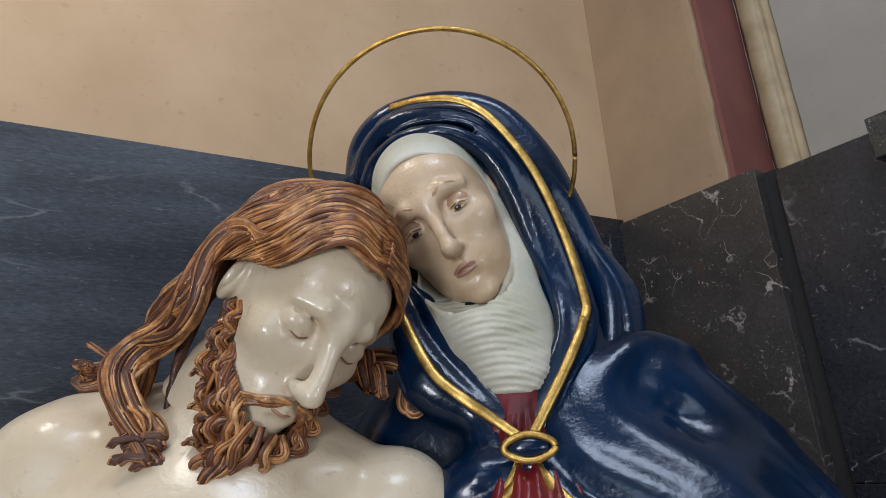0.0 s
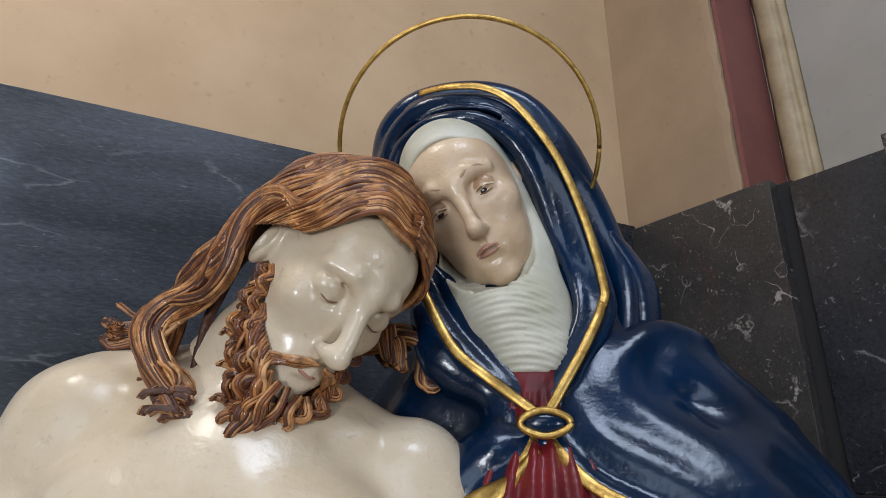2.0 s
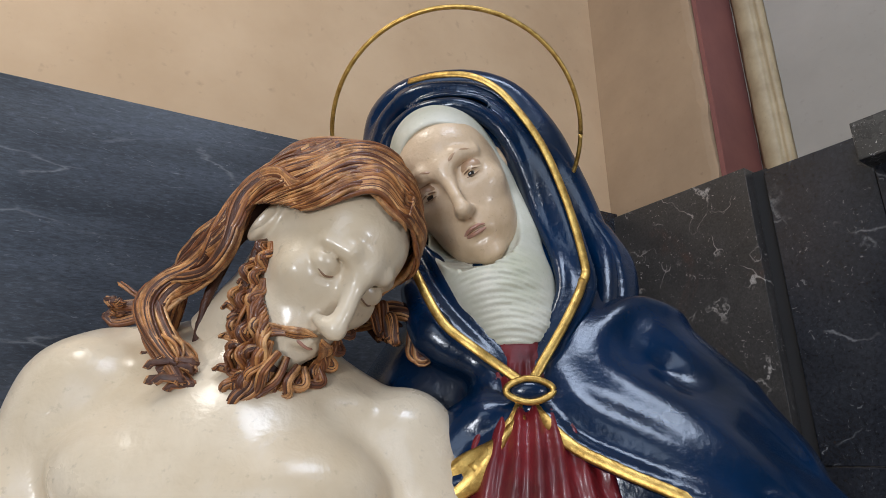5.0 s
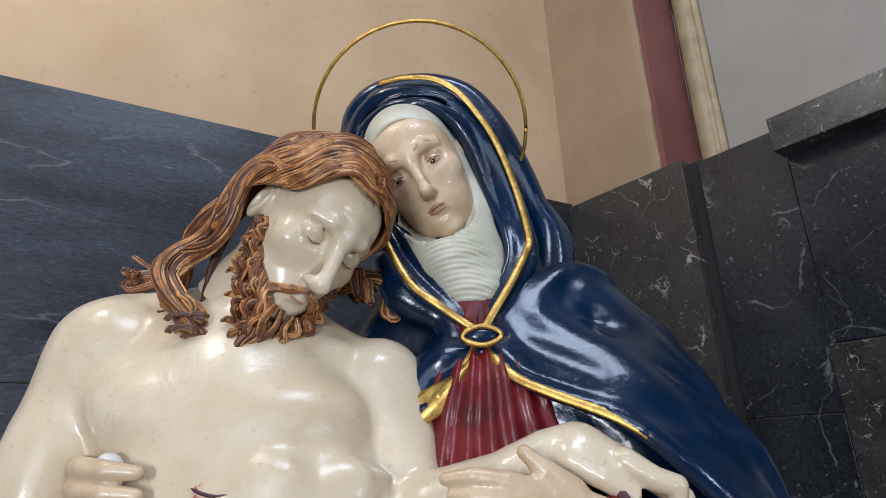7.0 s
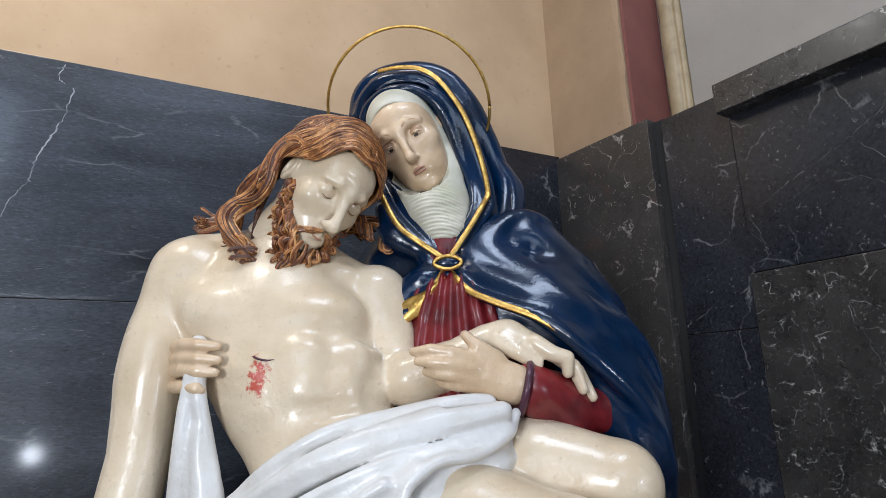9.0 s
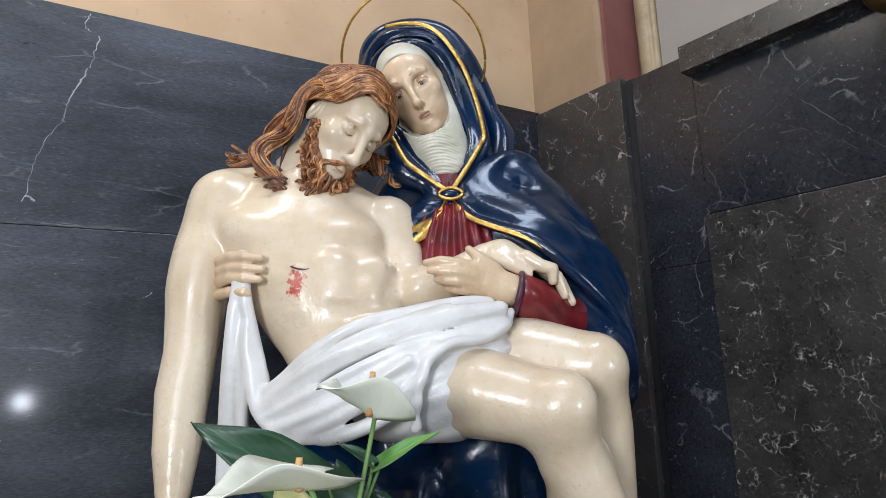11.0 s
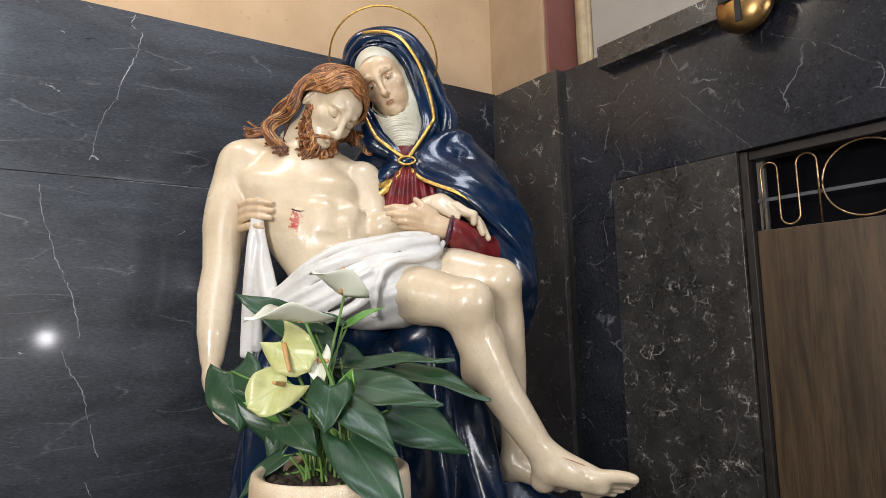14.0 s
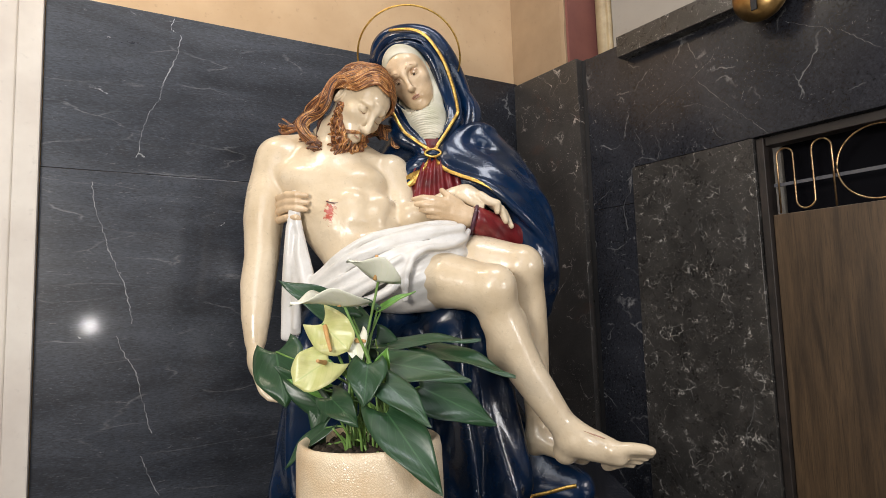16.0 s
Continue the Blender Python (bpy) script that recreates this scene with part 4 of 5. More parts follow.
    g.limb(list(p), [r * (1 - 0.35 * abs(2 * i / (len(p) - 1) - 1)) for i in range(len(p))], 0.014)
# panels of the cape beside the opening
cape_edge = [(-0.003, -0.030, 2.034), (0.034, -0.062, 1.986), (0.089, -0.085, 1.955), (0.163, -0.110, 1.920), (0.223, -0.122, 1.876), (0.273, -0.120, 1.827), (0.323, -0.105, 1.778), (0.361, -0.082, 1.735), (0.392, -0.052, 1.685), (0.405, -0.030, 1.631), (0.408, -0.01, 1.55)]
cape_left = [(-0.015, -0.030, 2.032), (-0.042, -0.044, 1.992), (-0.077, -0.056, 1.957), (-0.118, -0.056, 1.932)]
edge_line = spline(cape_edge, 3)
q_ = np.linspace(0, 1, len(edge_line))[:, None]
inn = np.hstack([0.030 - 0.045 * q_, 0.030 + 0 * q_, 0.038 - 0.02 * q_])
for away, r, k in ((0, 0.010, 0.008), (1, 0.022, 0.04), (2.2, 0.032, 0.05)):
    g.limb(list(edge_line + away * inn), [r] * len(edge_line), k)
left_line = spline(cape_left, 3)
g.limb(list(left_line), [0.011] * len(left_line), 0.01)
g.limb(list(left_line + np.array((-0.03, 0.03, 0.025))), [0.022] * len(left_line), 0.03)
# fine creases that run out from the clasp over the arm
g.ripple(lambda x, y, z: np.clip((x - 0.12) / 0.12, 0, 1) * np.clip((z - 1.50) / 0.10, 0, 1) * np.clip((2.08 - z) / 0.12, 0, 1)
         * 0.0085 * (np.abs(np.sin(12 * np.arctan2(x + 0.02, np.maximum(2.16 - z, 0.02)) + 1.2 * np.sin(9 * z + 3 * x) + 0.6)) ** 1.4 - 0.45) + 0 * y)
g.smooth(1)
add_skin(g, BLUE)

# hood: rolls of cloth round the face over a rounded back
h = Field((-0.27, -0.07, 2.02), (0.22, 0.30, 2.64), 0.0038)
h.egg((-0.045, 0.145, 2.405), (0.160, 0.110, 0.165), 0.04, (0, -14, 0))
h.egg((0.03, 0.15, 2.24), (0.12, 0.10, 0.14), 0.05)
inner = [(-0.201, 0.075, 2.440), (-0.184, 0.058, 2.468), (-0.146, 0.030, 2.484), (-0.100, 0.012, 2.484), (-0.060, 0.012, 2.476), (-0.018, 0.022, 2.446), (0.012, 0.032, 2.390), (0.034, 0.042, 2.316), (0.053, 0.036, 2.255), (0.056, 0.012, 2.190), (0.030, -0.002, 2.135), (0.000, -0.014, 2.080)]
mid = [(-0.212, 0.100, 2.465), (-0.195, 0.078, 2.500), (-0.153, 0.052, 2.524), (-0.083, 0.036, 2.522), (-0.025, 0.036, 2.504), (0.023, 0.036, 2.442), (0.054, 0.036, 2.361), (0.076, 0.036, 2.277), (0.084, 0.024, 2.212), (0.056, 0.002, 2.145), (0.012, -0.012, 2.078)]
outer = [(-0.222, 0.130, 2.470), (-0.208, 0.115, 2.528), (-0.160, 0.098, 2.563), (-0.073, 0.090, 2.572), (0.002, 0.088, 2.546), (0.056, 0.088, 2.476), (0.090, 0.088, 2.395), (0.115, 0.088, 2.322), (0.132, 0.076, 2.258), (0.126, 0.050, 2.190), (0.10, 0.01, 2.12), (0.05, -0.01, 2.08)]
left_in = [(-0.150, 0.085, 2.350), (-0.140, 0.066, 2.301), (-0.124, 0.052, 2.256), (-0.100, 0.032, 2.196), (-0.070, 0.014, 2.147), (-0.036, -0.006, 2.103), (-0.008, -0.016, 2.066)]
left_out = [(-0.165, 0.10, 2.30), (-0.150, 0.065, 2.235), (-0.128, 0.035, 2.180), (-0.095, 0.012, 2.130), (-0.05, -0.005, 2.090), (-0.010, -0.014, 2.060)]
for pts, r, k in ((outer, 0.026, 0.02), (mid, 0.018, 0.014), (inner, 0.013, 0.010), (left_out, 0.020, 0.014), (left_in, 0.013, 0.010)):
    p = spline(pts, 4)
    n_ = len(p)
    h.limb(list(p), [r * (1 - 0.45 * max(0.0, (i / (n_ - 1) - 0.6) / 0.4)) for i in range(n_)], k)
# small nested creases in the hood
for sh, r in ((0.45, 0.006), (0.9, 0.007), (1.55, 0.009)):
    a = spline(inner, 4)[6:-4]
    b = spline([*mid, mid[-1]], 4)[6:-4][:len(a)]
    m = min(len(a), len(b))
    c = a[:m] + sh * (b[:m] - a[:m]) + np.array((0, -0.006, 0.004 * math.sin(9 * sh)))
    w = np.sin(np.linspace(0.3 + 2 * sh, 3.2 + 2 * sh, m))[:, None] * np.array((0.008, -0.003, 0.008))
    h.limb(list(c + w), [r * (0.55 + 0.45 * math.sin(math.pi * i / (m - 1))) for i in range(m)], 0.008)
h.smooth()
# open the hood in front of the face
a_ = np.array((MARY_HEAD @ Matrix.Diagonal((1 / 1.08, 1 / 1.02, 1 / 1.02, 1))).to_3x3())
c_ = np.array(MARY_HEAD.translation)
h.egg(c_ + a_ @ np.array((0.0, -0.045, -0.005)), (0.088, 0.095, 0.108), 0.008, MARY_TURN, cut=True)
h.cone((-0.035, -0.02, 2.23), (-0.012, -0.06, 2.11), 0.060, 0.012, 0.01, cut=True)
add_skin(h, BLUE)
# folded flap of hood on the shoulder
h2 = Field((0.04, -0.06, 2.02), (0.26, 0.20, 2.34), 0.0050)
for pts, r in (([(0.118, 0.075, 2.32), (0.148, 0.065, 2.25), (0.142, 0.040, 2.17), (0.110, 0.0, 2.10)], 0.020), ([(0.14, 0.085, 2.30), (0.168, 0.075, 2.24), (0.158, 0.045, 2.16)], 0.018)):
    p = spline(pts, 4)
    h2.limb(list(p), [0.62 * r] * len(p), 0.016)
add_skin(h2, BLUE)

# wimple: band over the brow, gathered neckcloth
w = Field((-0.24, -0.06, 2.05), (0.10, 0.22, 2.52), 0.0023)
w.egg(c_ + a_ @ np.array((0, 0.030, 0.026)), (0.083, 0.098, 0.104), 0.01, MARY_TURN)
w.egg(c_ + a_ @ np.array((0.006, 0.030, -0.03)), (0.080, 0.080, 0.100), 0.03, MARY_TURN)
w.egg(c_ + a_ @ np.array((0, 0.008, 0.050)), (0.081, 0.101, 0.090), 0.008, MARY_TURN)
w.limb([(-0.058, 0.074, 2.26), (-0.026, 0.048, 2.195), (-0.010, 0.036, 2.140)], [0.076, 0.076, 0.062], 0.03)
w.limb([c_ + a_ @ np.array((0.070, 0.020, 0.0)), c_ + a_ @ np.array((0.066, 0.008, -0.070)), (0.004, 0.038, 2.17)], [0.010, 0.025, 0.042], 0.02)
w.egg(c_ + a_ @ np.array((0.0, -0.085, -0.014)), (0.085, 0.106, 0.112), 0.006, MARY_TURN, cut=True)
q_ = [c_ + a_ @ np.array(p) for p in ((-0.058, 0.000, -0.075), (-0.036, -0.030, -0.118), (0.004, -0.050, -0.138), (0.042, -0.028, -0.112), (0.064, 0.004, -0.070))]
w.limb(q_, [0.022, 0.024, 0.026, 0.024, 0.022], 0.016)
w.ripple(lambda x, y, z: np.clip((2.285 - z) / 0.03, 0, 1) * np.clip((0.062 - np.abs(x + 0.058 - 0.42 * (2.26 - z))) / 0.02, 0, 1) * (0.0010 * np.sin(760 * (z + 2.2 * (x + 0.03) ** 2 + 0.10 * x) + 2.2 * np.sin(45 * x + 20 * z)) + 0.0007 * np.sin(330 * (z - 0.22 * x + 1.4 * x * x) + 1.0 + 2.0 * np.sin(30 * x))))
add_skin(w, WIMPLE)

# crimson dress: gathers from the clasp to the lap
d = Field((-0.30, -0.20, 1.58), (0.36, 0.20, 2.16), 0.005)
d.limb([(-0.012, 0.040, 2.125), (-0.006, 0.035, 2.05), (0.0, 0.045, 1.93), (0.01, 0.05, 1.75)], [0.056, 0.066, 0.130, 0.17], 0.04)
d.ripple(lambda x, y, z: np.clip((2.11 - z) / 0.06, 0.12, 1) * 0.0055 * np.sin(30 * np.arctan2(x + 0.005, np.maximum(2.20 - z, 0.03)) * 1.9 + 1.5 * np.sin(14 * z)) + 0.0015 * wave(x, y, z, 60.0))
add_skin(d, RED)
# sleeve of the holding hand, and its purple cuff
d2 = Field((0.05, -0.26, 1.62), (0.42, 0.08, 1.88), 0.005)
d2.limb([(0.140, -0.160, 1.785), (0.18, -0.118, 1.762), (0.235, -0.065, 1.748), (0.285, -0.035, 1.745)], [0.045, 0.052, 0.053, 0.048], 0.02)
d2.cone((-0.02, -0.10, 1.78), (0.20, -0.11, 1.73), 0.03, 0.04, 0.02)
d2.ripple(lambda x, y, z: 0.0050 * np.abs(np.sin(62 * (x + 0.35 * z - 0.3 * y) + 1.5 * np.sin(14 * z))))
add_skin(d2, RED)
cord([(0.125 + 0.012 * math.sin(a), -0.170 + 0.044 * math.cos(a), 1.787 + 0.044 * math.sin(a)) for a in np.linspace(0, 2 * math.pi, 14)], 0.007, CUFF, 3, 7, taper=1.0)

# holding hand over the forearm, fingers to the left
m_ = Field((-0.10, -0.26, 1.74), (0.20, -0.08, 1.92), 0.0034)
m_.limb([(0.150, -0.160, 1.787), (0.105, -0.178, 1.795)], [0.034, 0.036], 0.02)
m_.egg((0.062, -0.188, 1.812), (0.052, 0.026, 0.038), 0.02, (0, 22, 0))
for p4 in ([(0.040, -0.200, 1.838), (0.000, -0.210, 1.853), (-0.040, -0.206, 1.860), (-0.072, -0.198, 1.858)], [(0.036, -0.204, 1.824), (-0.005, -0.213, 1.834), (-0.040, -0.208, 1.838), (-0.064, -0.200, 1.840)],
           [(0.034, -0.200, 1.808), (-0.006, -0.208, 1.815), (-0.032, -0.202, 1.818), (-0.050, -0.192, 1.822)], [(0.036, -0.192, 1.795), (0.008, -0.196, 1.797), (-0.010, -0.190, 1.799), (-0.026, -0.180, 1.803)]):
    m_.limb(p4, [0.0135, 0.0120, 0.0108, 0.0075], 0.008)
m_.limb([(0.075, -0.190, 1.840), (0.045, -0.200, 1.862), (0.022, -0.196, 1.884)], [0.016, 0.013, 0.009], 0.012)
add_skin(m_, CARN)
# supporting hand at the ribs, holding the cloth
m2 = Field((-0.56, -0.26, 1.76), (-0.38, -0.06, 1.92), 0.0034)
for z, x1 in ((1.884, -0.422), (1.860, -0.420), (1.838, -0.424), (1.808, -0.448)):
    m2.limb([(-0.535, -0.120, z + 0.006), (-0.490, -0.185, z + 0.004), (-0.455, -0.206, z), (x1, -0.204, z - 0.004)], [0.0135, 0.0128, 0.0115, 0.0085], 0.006)
add_skin(m2, CARN)

# white cloth over the hips
c = Field((-0.56, -0.44, 1.38), (0.18, 0.0, 1.94), 0.0035)
CLOTH_FOLDS = [([(-0.470, -0.175, 1.890), (-0.470, -0.192, 1.83), (-0.482, -0.190, 1.725), (-0.492, -0.175, 1.58), (-0.497, -0.15, 1.42)], 0.015),
               ([(-0.462, -0.18, 1.885), (-0.455, -0.198, 1.806), (-0.440, -0.190, 1.723), (-0.420, -0.19, 1.64), (-0.400, -0.20, 1.56)], 0.014),
               ([(-0.468, -0.170, 1.84), (-0.466, -0.185, 1.70), (-0.462, -0.18, 1.55), (-0.468, -0.16, 1.44)], 0.015),
               ([(-0.460, -0.18, 1.76), (-0.440, -0.195, 1.66), (-0.420, -0.21, 1.57), (-0.36, -0.24, 1.515)], 0.017),
               ([(-0.405, -0.205, 1.600), (-0.362, -0.232, 1.628), (-0.300, -0.256, 1.674), (-0.221, -0.262, 1.719), (-0.125, -0.255, 1.745), (-0.020, -0.235, 1.765), (0.060, -0.20, 1.765)], 0.015),
               ([(-0.400, -0.215, 1.570), (-0.330, -0.255, 1.610), (-0.250, -0.275, 1.660), (-0.150, -0.285, 1.700), (-0.030, -0.275, 1.735), (0.075, -0.23, 1.750)], 0.020),
               ([(-0.390, -0.220, 1.545), (-0.300, -0.270, 1.575), (-0.210, -0.295, 1.620), (-0.120, -0.305, 1.665), (-0.020, -0.290, 1.692), (0.080, -0.230, 1.722)], 0.018),
               ([(-0.380, -0.225, 1.525), (-0.290, -0.280, 1.540), (-0.190, -0.312, 1.585), (-0.110, -0.318, 1.630), (-0.06, -0.315, 1.672)], 0.018),
               ([(-0.36, -0.235, 1.515), (-0.250, -0.290, 1.520), (-0.155, -0.318, 1.555), (-0.095, -0.322, 1.615)], 0.016),
               ([(-0.18, -0.20, 1.60), (-0.08, -0.245, 1.615), (0.04, -0.205, 1.668)], 0.056), ([(-0.33, -0.19, 1.60), (-0.20, -0.215, 1.64)], 0.052),
               ([(-0.484, -0.185, 1.78), (-0.500, -0.175, 1.62), (-0.512, -0.155, 1.42)], 0.010), ([(-0.448, -0.198, 1.74), (-0.452, -0.196, 1.60), (-0.470, -0.175, 1.45)], 0.009),
               ([(-0.395, -0.222, 1.585), (-0.315, -0.270, 1.640), (-0.235, -0.284, 1.690), (-0.14, -0.284, 1.725), (-0.03, -0.265, 1.752)], 0.011),
               ([(-0.39, -0.232, 1.558), (-0.30, -0.284, 1.596), (-0.20, -0.308, 1.645), (-0.10, -0.308, 1.682), (0.03, -0.270, 1.705)], 0.010),
               ([(-0.385, -0.238, 1.535), (-0.29, -0.294, 1.560), (-0.19, -0.322, 1.605), (-0.11, -0.330, 1.655)], 0.011),
               ([(0.105, -0.200, 1.745), (0.078, -0.245, 1.710), (0.030, -0.290, 1.686), (-0.030, -0.318, 1.684), (-0.075, -0.335, 1.645), (-0.095, -0.335, 1.585), (-0.100, -0.315, 1.530)], 0.010)]
c.limb([(-0.14, -0.155, 1.602), (-0.035, -0.212, 1.590)], [0.118, 0.103], 0.03)
c.limb([(-0.02, -0.075, 1.652), (0.088, -0.112, 1.655)], [0.106, 0.099], 0.03)
for pts, r in CLOTH_FOLDS:
    p = spline(pts, 4)
    c.limb(list(p), [r] * len(p), 0.009 if r < 0.03 else 0.02)
c.ripple(lambda x, y, z: np.clip((x + 0.42) / 0.05, 0, 1) * 0.0018 * np.sin(150 * (z - 0.42 * x) + 2.0 * np.sin(9 * x)))
c.smooth(1)
add_skin(c, CLOTH)

cord([(x, y - 0.0035, z) for x, y, z in CUT], 0.0022, CUFF, 5, 6)

# gilding: hems, clasp and halo
def hem(pts, r, flat=0.45, steps=6, lift=0.0):
    p = spline(pts, steps)
    p[:, 1] -= lift
    add_tube(p, np.full(len(p), r), GOLD, 8, flat, None, (0, -1, 0))


hem([(-0.161, 0.055, 2.558), (-0.115, 0.022, 2.546), (-0.064, 0.010, 2.536), (-0.022, 0.010, 2.512), (0.014, 0.012, 2.466), (0.044, 0.012, 2.409), (0.067, 0.012, 2.340), (0.082, 0.012, 2.276), (0.089, 0.008, 2.222), (0.087, 0.003, 2.208), (0.082, -0.002, 2.196)], 0.0062, 0.35)
hem([(0.083, 0.000, 2.200), (0.071, -0.018, 2.175), (0.045, -0.032, 2.130), (0.018, -0.042, 2.089), (-0.002, -0.048, 2.058)], 0.0062, 0.4)
hem([(-0.152, 0.000, 2.225), (-0.125, -0.022, 2.165), (-0.105, -0.034, 2.132), (-0.072, -0.044, 2.103), (-0.040, -0.042, 2.079), (-0.010, -0.048, 2.056)], 0.0062, 0.4)
hem(cape_edge, 0.0075, 0.4, lift=0.008)
hem(cape_left[:3], 0.010, 0.6, lift=0.006)
gp = Field((-0.16, -0.10, 1.88), (0.0, 0.02, 2.05), 0.004)
gp.egg((-0.082, -0.058, 1.954), (0.046, 0.008, 0.023), 0.008, (-12, -35.5, 0))
gp.cone((-0.018, -0.046, 2.016), (-0.060, -0.054, 1.975), 0.007, 0.010, 0.012)
gp.ripple(lambda x, y, z: 0.0012 * np.sin(210 * (0.58 * x - 0.81 * z) + 30 * x) + 0 * y)
add_skin(gp, GOLD)
cord([(-0.006 + 0.025 * math.cos(a) * (1 + 0.15 * math.cos(2 * a)), -0.056, 2.048 + 0.014 * math.sin(a)) for a in np.linspace(0, 2 * math.pi, 26)], 0.0042, GOLD, 2, 8, taper=1.0)
cl = Field((-0.05, -0.07, 2.01), (0.04, 0.0, 2.08), 0.003)
cl.egg((-0.006, -0.050, 2.048), (0.025, 0.010, 0.013), 0.005)
add_skin(cl, BLUE)
HALO_POSE = pose(-0.087, 0.035, 2.437, 41.7, 0, -3.1)
cord([(0.192 * math.cos(a), 0, 0.192 * math.sin(a)) for a in np.linspace(0, 2 * math.pi, 61)], 0.0034, GOLD, 3, 8, taper=1.0, m=HALO_POSE)

# hem of the skirt, laid on its folds
for span in (np.linspace(-0.52, -0.30, 14), np.linspace(0.16, 0.42, 16)):
    pts = [(x, g.front(x, 0.905 + 0.02 * math.sin(18 * x)), 0.905 + 0.02 * math.sin(18 * x)) for x in span]
    pts = [p for p in pts if p[1] is not None]
    if len(pts) > 3:
        hem(pts, 0.007, 0.5, 3, 0.001)

# join all of it into one mesh
def finish_statue(mats):
    vs, fs, slots, base = [], [], [], 0
    for v, q, slot in STATUE_BITS:
        vs.append(v)
        fs.extend((np.asarray(q) + base).tolist() if not isinstance(q, list) else [tuple(i + base for i in t) for t in q])
        slots.extend([slot] * len(q))
        base += len(v)
    me = bpy.data.meshes.new("pieta_statue")
    me.from_pydata(np.concatenate(vs).tolist(), [], fs)
    for m in mats:
        me.materials.append(m)
    me.polygons.foreach_set("material_index", slots)
    me.shade_smooth()
    ob = new("statue", me)
    ob.matrix_world = STATUE
    return tagged(ob, "painted plaster statue of a seated mourner holding a dead figure", "statue")


M_SKIN = paint("ivory_enamel", (0.71, 0.60, 0.44), (0.58, 0.465, 0.31), 0.27, 6, 0.5, 0.25, 0.12, lumps=0.16)
M_CARN = paint("ivory_face", (0.66, 0.50, 0.33), (0.52, 0.37, 0.22), 0.32, 16, 0.7, 0.16, 0.16, lumps=0.12)
M_HAIR, n, links, b = material("painted_hair", 0.38)
geo = n.new("ShaderNodeNewGeometry")
tone = ramp(n, links, geo.outputs["Random Per Island"], [(0.0, (0.065, 0.020, 0.008)), (0.30, (0.24, 0.080, 0.021)), (0.70, (0.50, 0.22, 0.062)), (1.0, (0.68, 0.38, 0.15))])
wear = noise_tex(n, links, coords(n, links), 48, 6, 0.7)
links.new(blend(n, links, ramp(n, links, wear, [(0.42, (0, 0, 0)), (0.60, (0.72,) * 3)]), tone, (0.095, 0.030, 0.011)), b.inputs["Base Color"])
bump(n, links, b, wear, 0.25, 0.004)
b.inputs["Coat Weight"].default_value = 0.15
# deeper brown of the masses and cores that show between strands
M_HAIR_DARK = paint("hair_groove_dark", (0.085, 0.028, 0.010), (0.035, 0.012, 0.006), 0.45, 45, 0.4, 0.1, 0.3)
M_CLOTH = paint("white_drapery", (0.70, 0.69, 0.67), (0.58, 0.56, 0.52), 0.35, 10, 0.3, 0.15, 0.18, lumps=0.15)
M_WIMPLE = paint("white_wimple", (0.60, 0.57, 0.47), (0.45, 0.44, 0.32), 0.5, 12, 0.3, 0.05, 0.2)
M_BLUE = paint("blue_enamel", (0.0022, 0.016, 0.052), (0.0015, 0.008, 0.022), 0.21, 7, 0.3, 0.35, 0.22, lumps=0.08)
M_BLUE.node_tree.nodes["Principled BSDF"].inputs["Specular IOR Level"].default_value = 0.34
M_RED = paint("crimson_dress", (0.20, 0.014, 0.018), (0.075, 0.006, 0.008), 0.38, 14, 0.4, 0.15, 0.1)
M_GOLD, n, links, b = material("gilding", 0.42, 1.0)
links.new(ramp(n, links, noise_tex(n, links, coords(n, links), 60, 6, 0.7), [(0.3, (0.36, 0.20, 0.045)), (0.65, (0.78, 0.53, 0.15))]), b.inputs["Base Color"])
bump(n, links, b, noise_tex(n, links, coords(n, links), 180, 4), 0.35, 0.002)
M_EYE = paint("painted_eyeball", (0.50, 0.45, 0.36), (0.40, 0.34, 0.26), 0.15, 60, 0.2, 0.5)
M_CUFF = paint("purple_cuff", (0.07, 0.018, 0.04), (0.04, 0.010, 0.02), 0.4, 40, 0.3, 0.2)
M_IRIS = paint("painted_iris", (0.05, 0.045, 0.04), (0.02, 0.018, 0.016), 0.15, 90, 0.2, 0.5)
M_LINE = paint("brown_line", (0.26, 0.15, 0.08), (0.16, 0.09, 0.05), 0.4, 90, 0.3, 0.1)
M_LID = paint("ochre_eyelid", (0.46, 0.30, 0.18), (0.38, 0.23, 0.13), 0.3, 50, 0.3, 0.2)
M_LIP = paint("rose_lip", (0.44, 0.22, 0.15), (0.34, 0.18, 0.12), 0.35, 60, 0.3, 0.2)
# blood painted below the cut
nt = M_SKIN.node_tree
n, links, b = nt.nodes, nt.links, nt.nodes["Principled BSDF"]
tc = n.new("ShaderNodeTexCoord")
sub = n.new("ShaderNodeVectorMath")
sub.operation = "SUBTRACT"
sub.inputs[1].default_value = (-0.345, -0.20, 1.822)
links.new(tc.outputs["Object"], sub.inputs[0])
sca = n.new("ShaderNodeVectorMath")
sca.operation = "MULTIPLY"
sca.inputs[1].default_value = (36, 22, 22)
links.new(sub.outputs[0], sca.inputs[0])
ln = n.new("ShaderNodeVectorMath")
ln.operation = "LENGTH"
links.new(sca.outputs[0], ln.inputs[0])
ad = n.new("ShaderNodeMath")
ad.operation = "MULTIPLY_ADD"
ad.inputs[1].default_value = 2.6
links.new(noise_tex(n, links, coords(n, links), 75, 5, 0.7), ad.inputs[0])
links.new(ln.outputs["Value"], ad.inputs[2])
old = b.inputs["Base Color"].links[0].from_socket
mr = n.new("ShaderNodeMapRange")
mr.inputs[1].default_value, mr.inputs[2].default_value = 1.75, 2.05
mr.inputs[3].default_value, mr.inputs[4].default_value = 0.9, 0.0
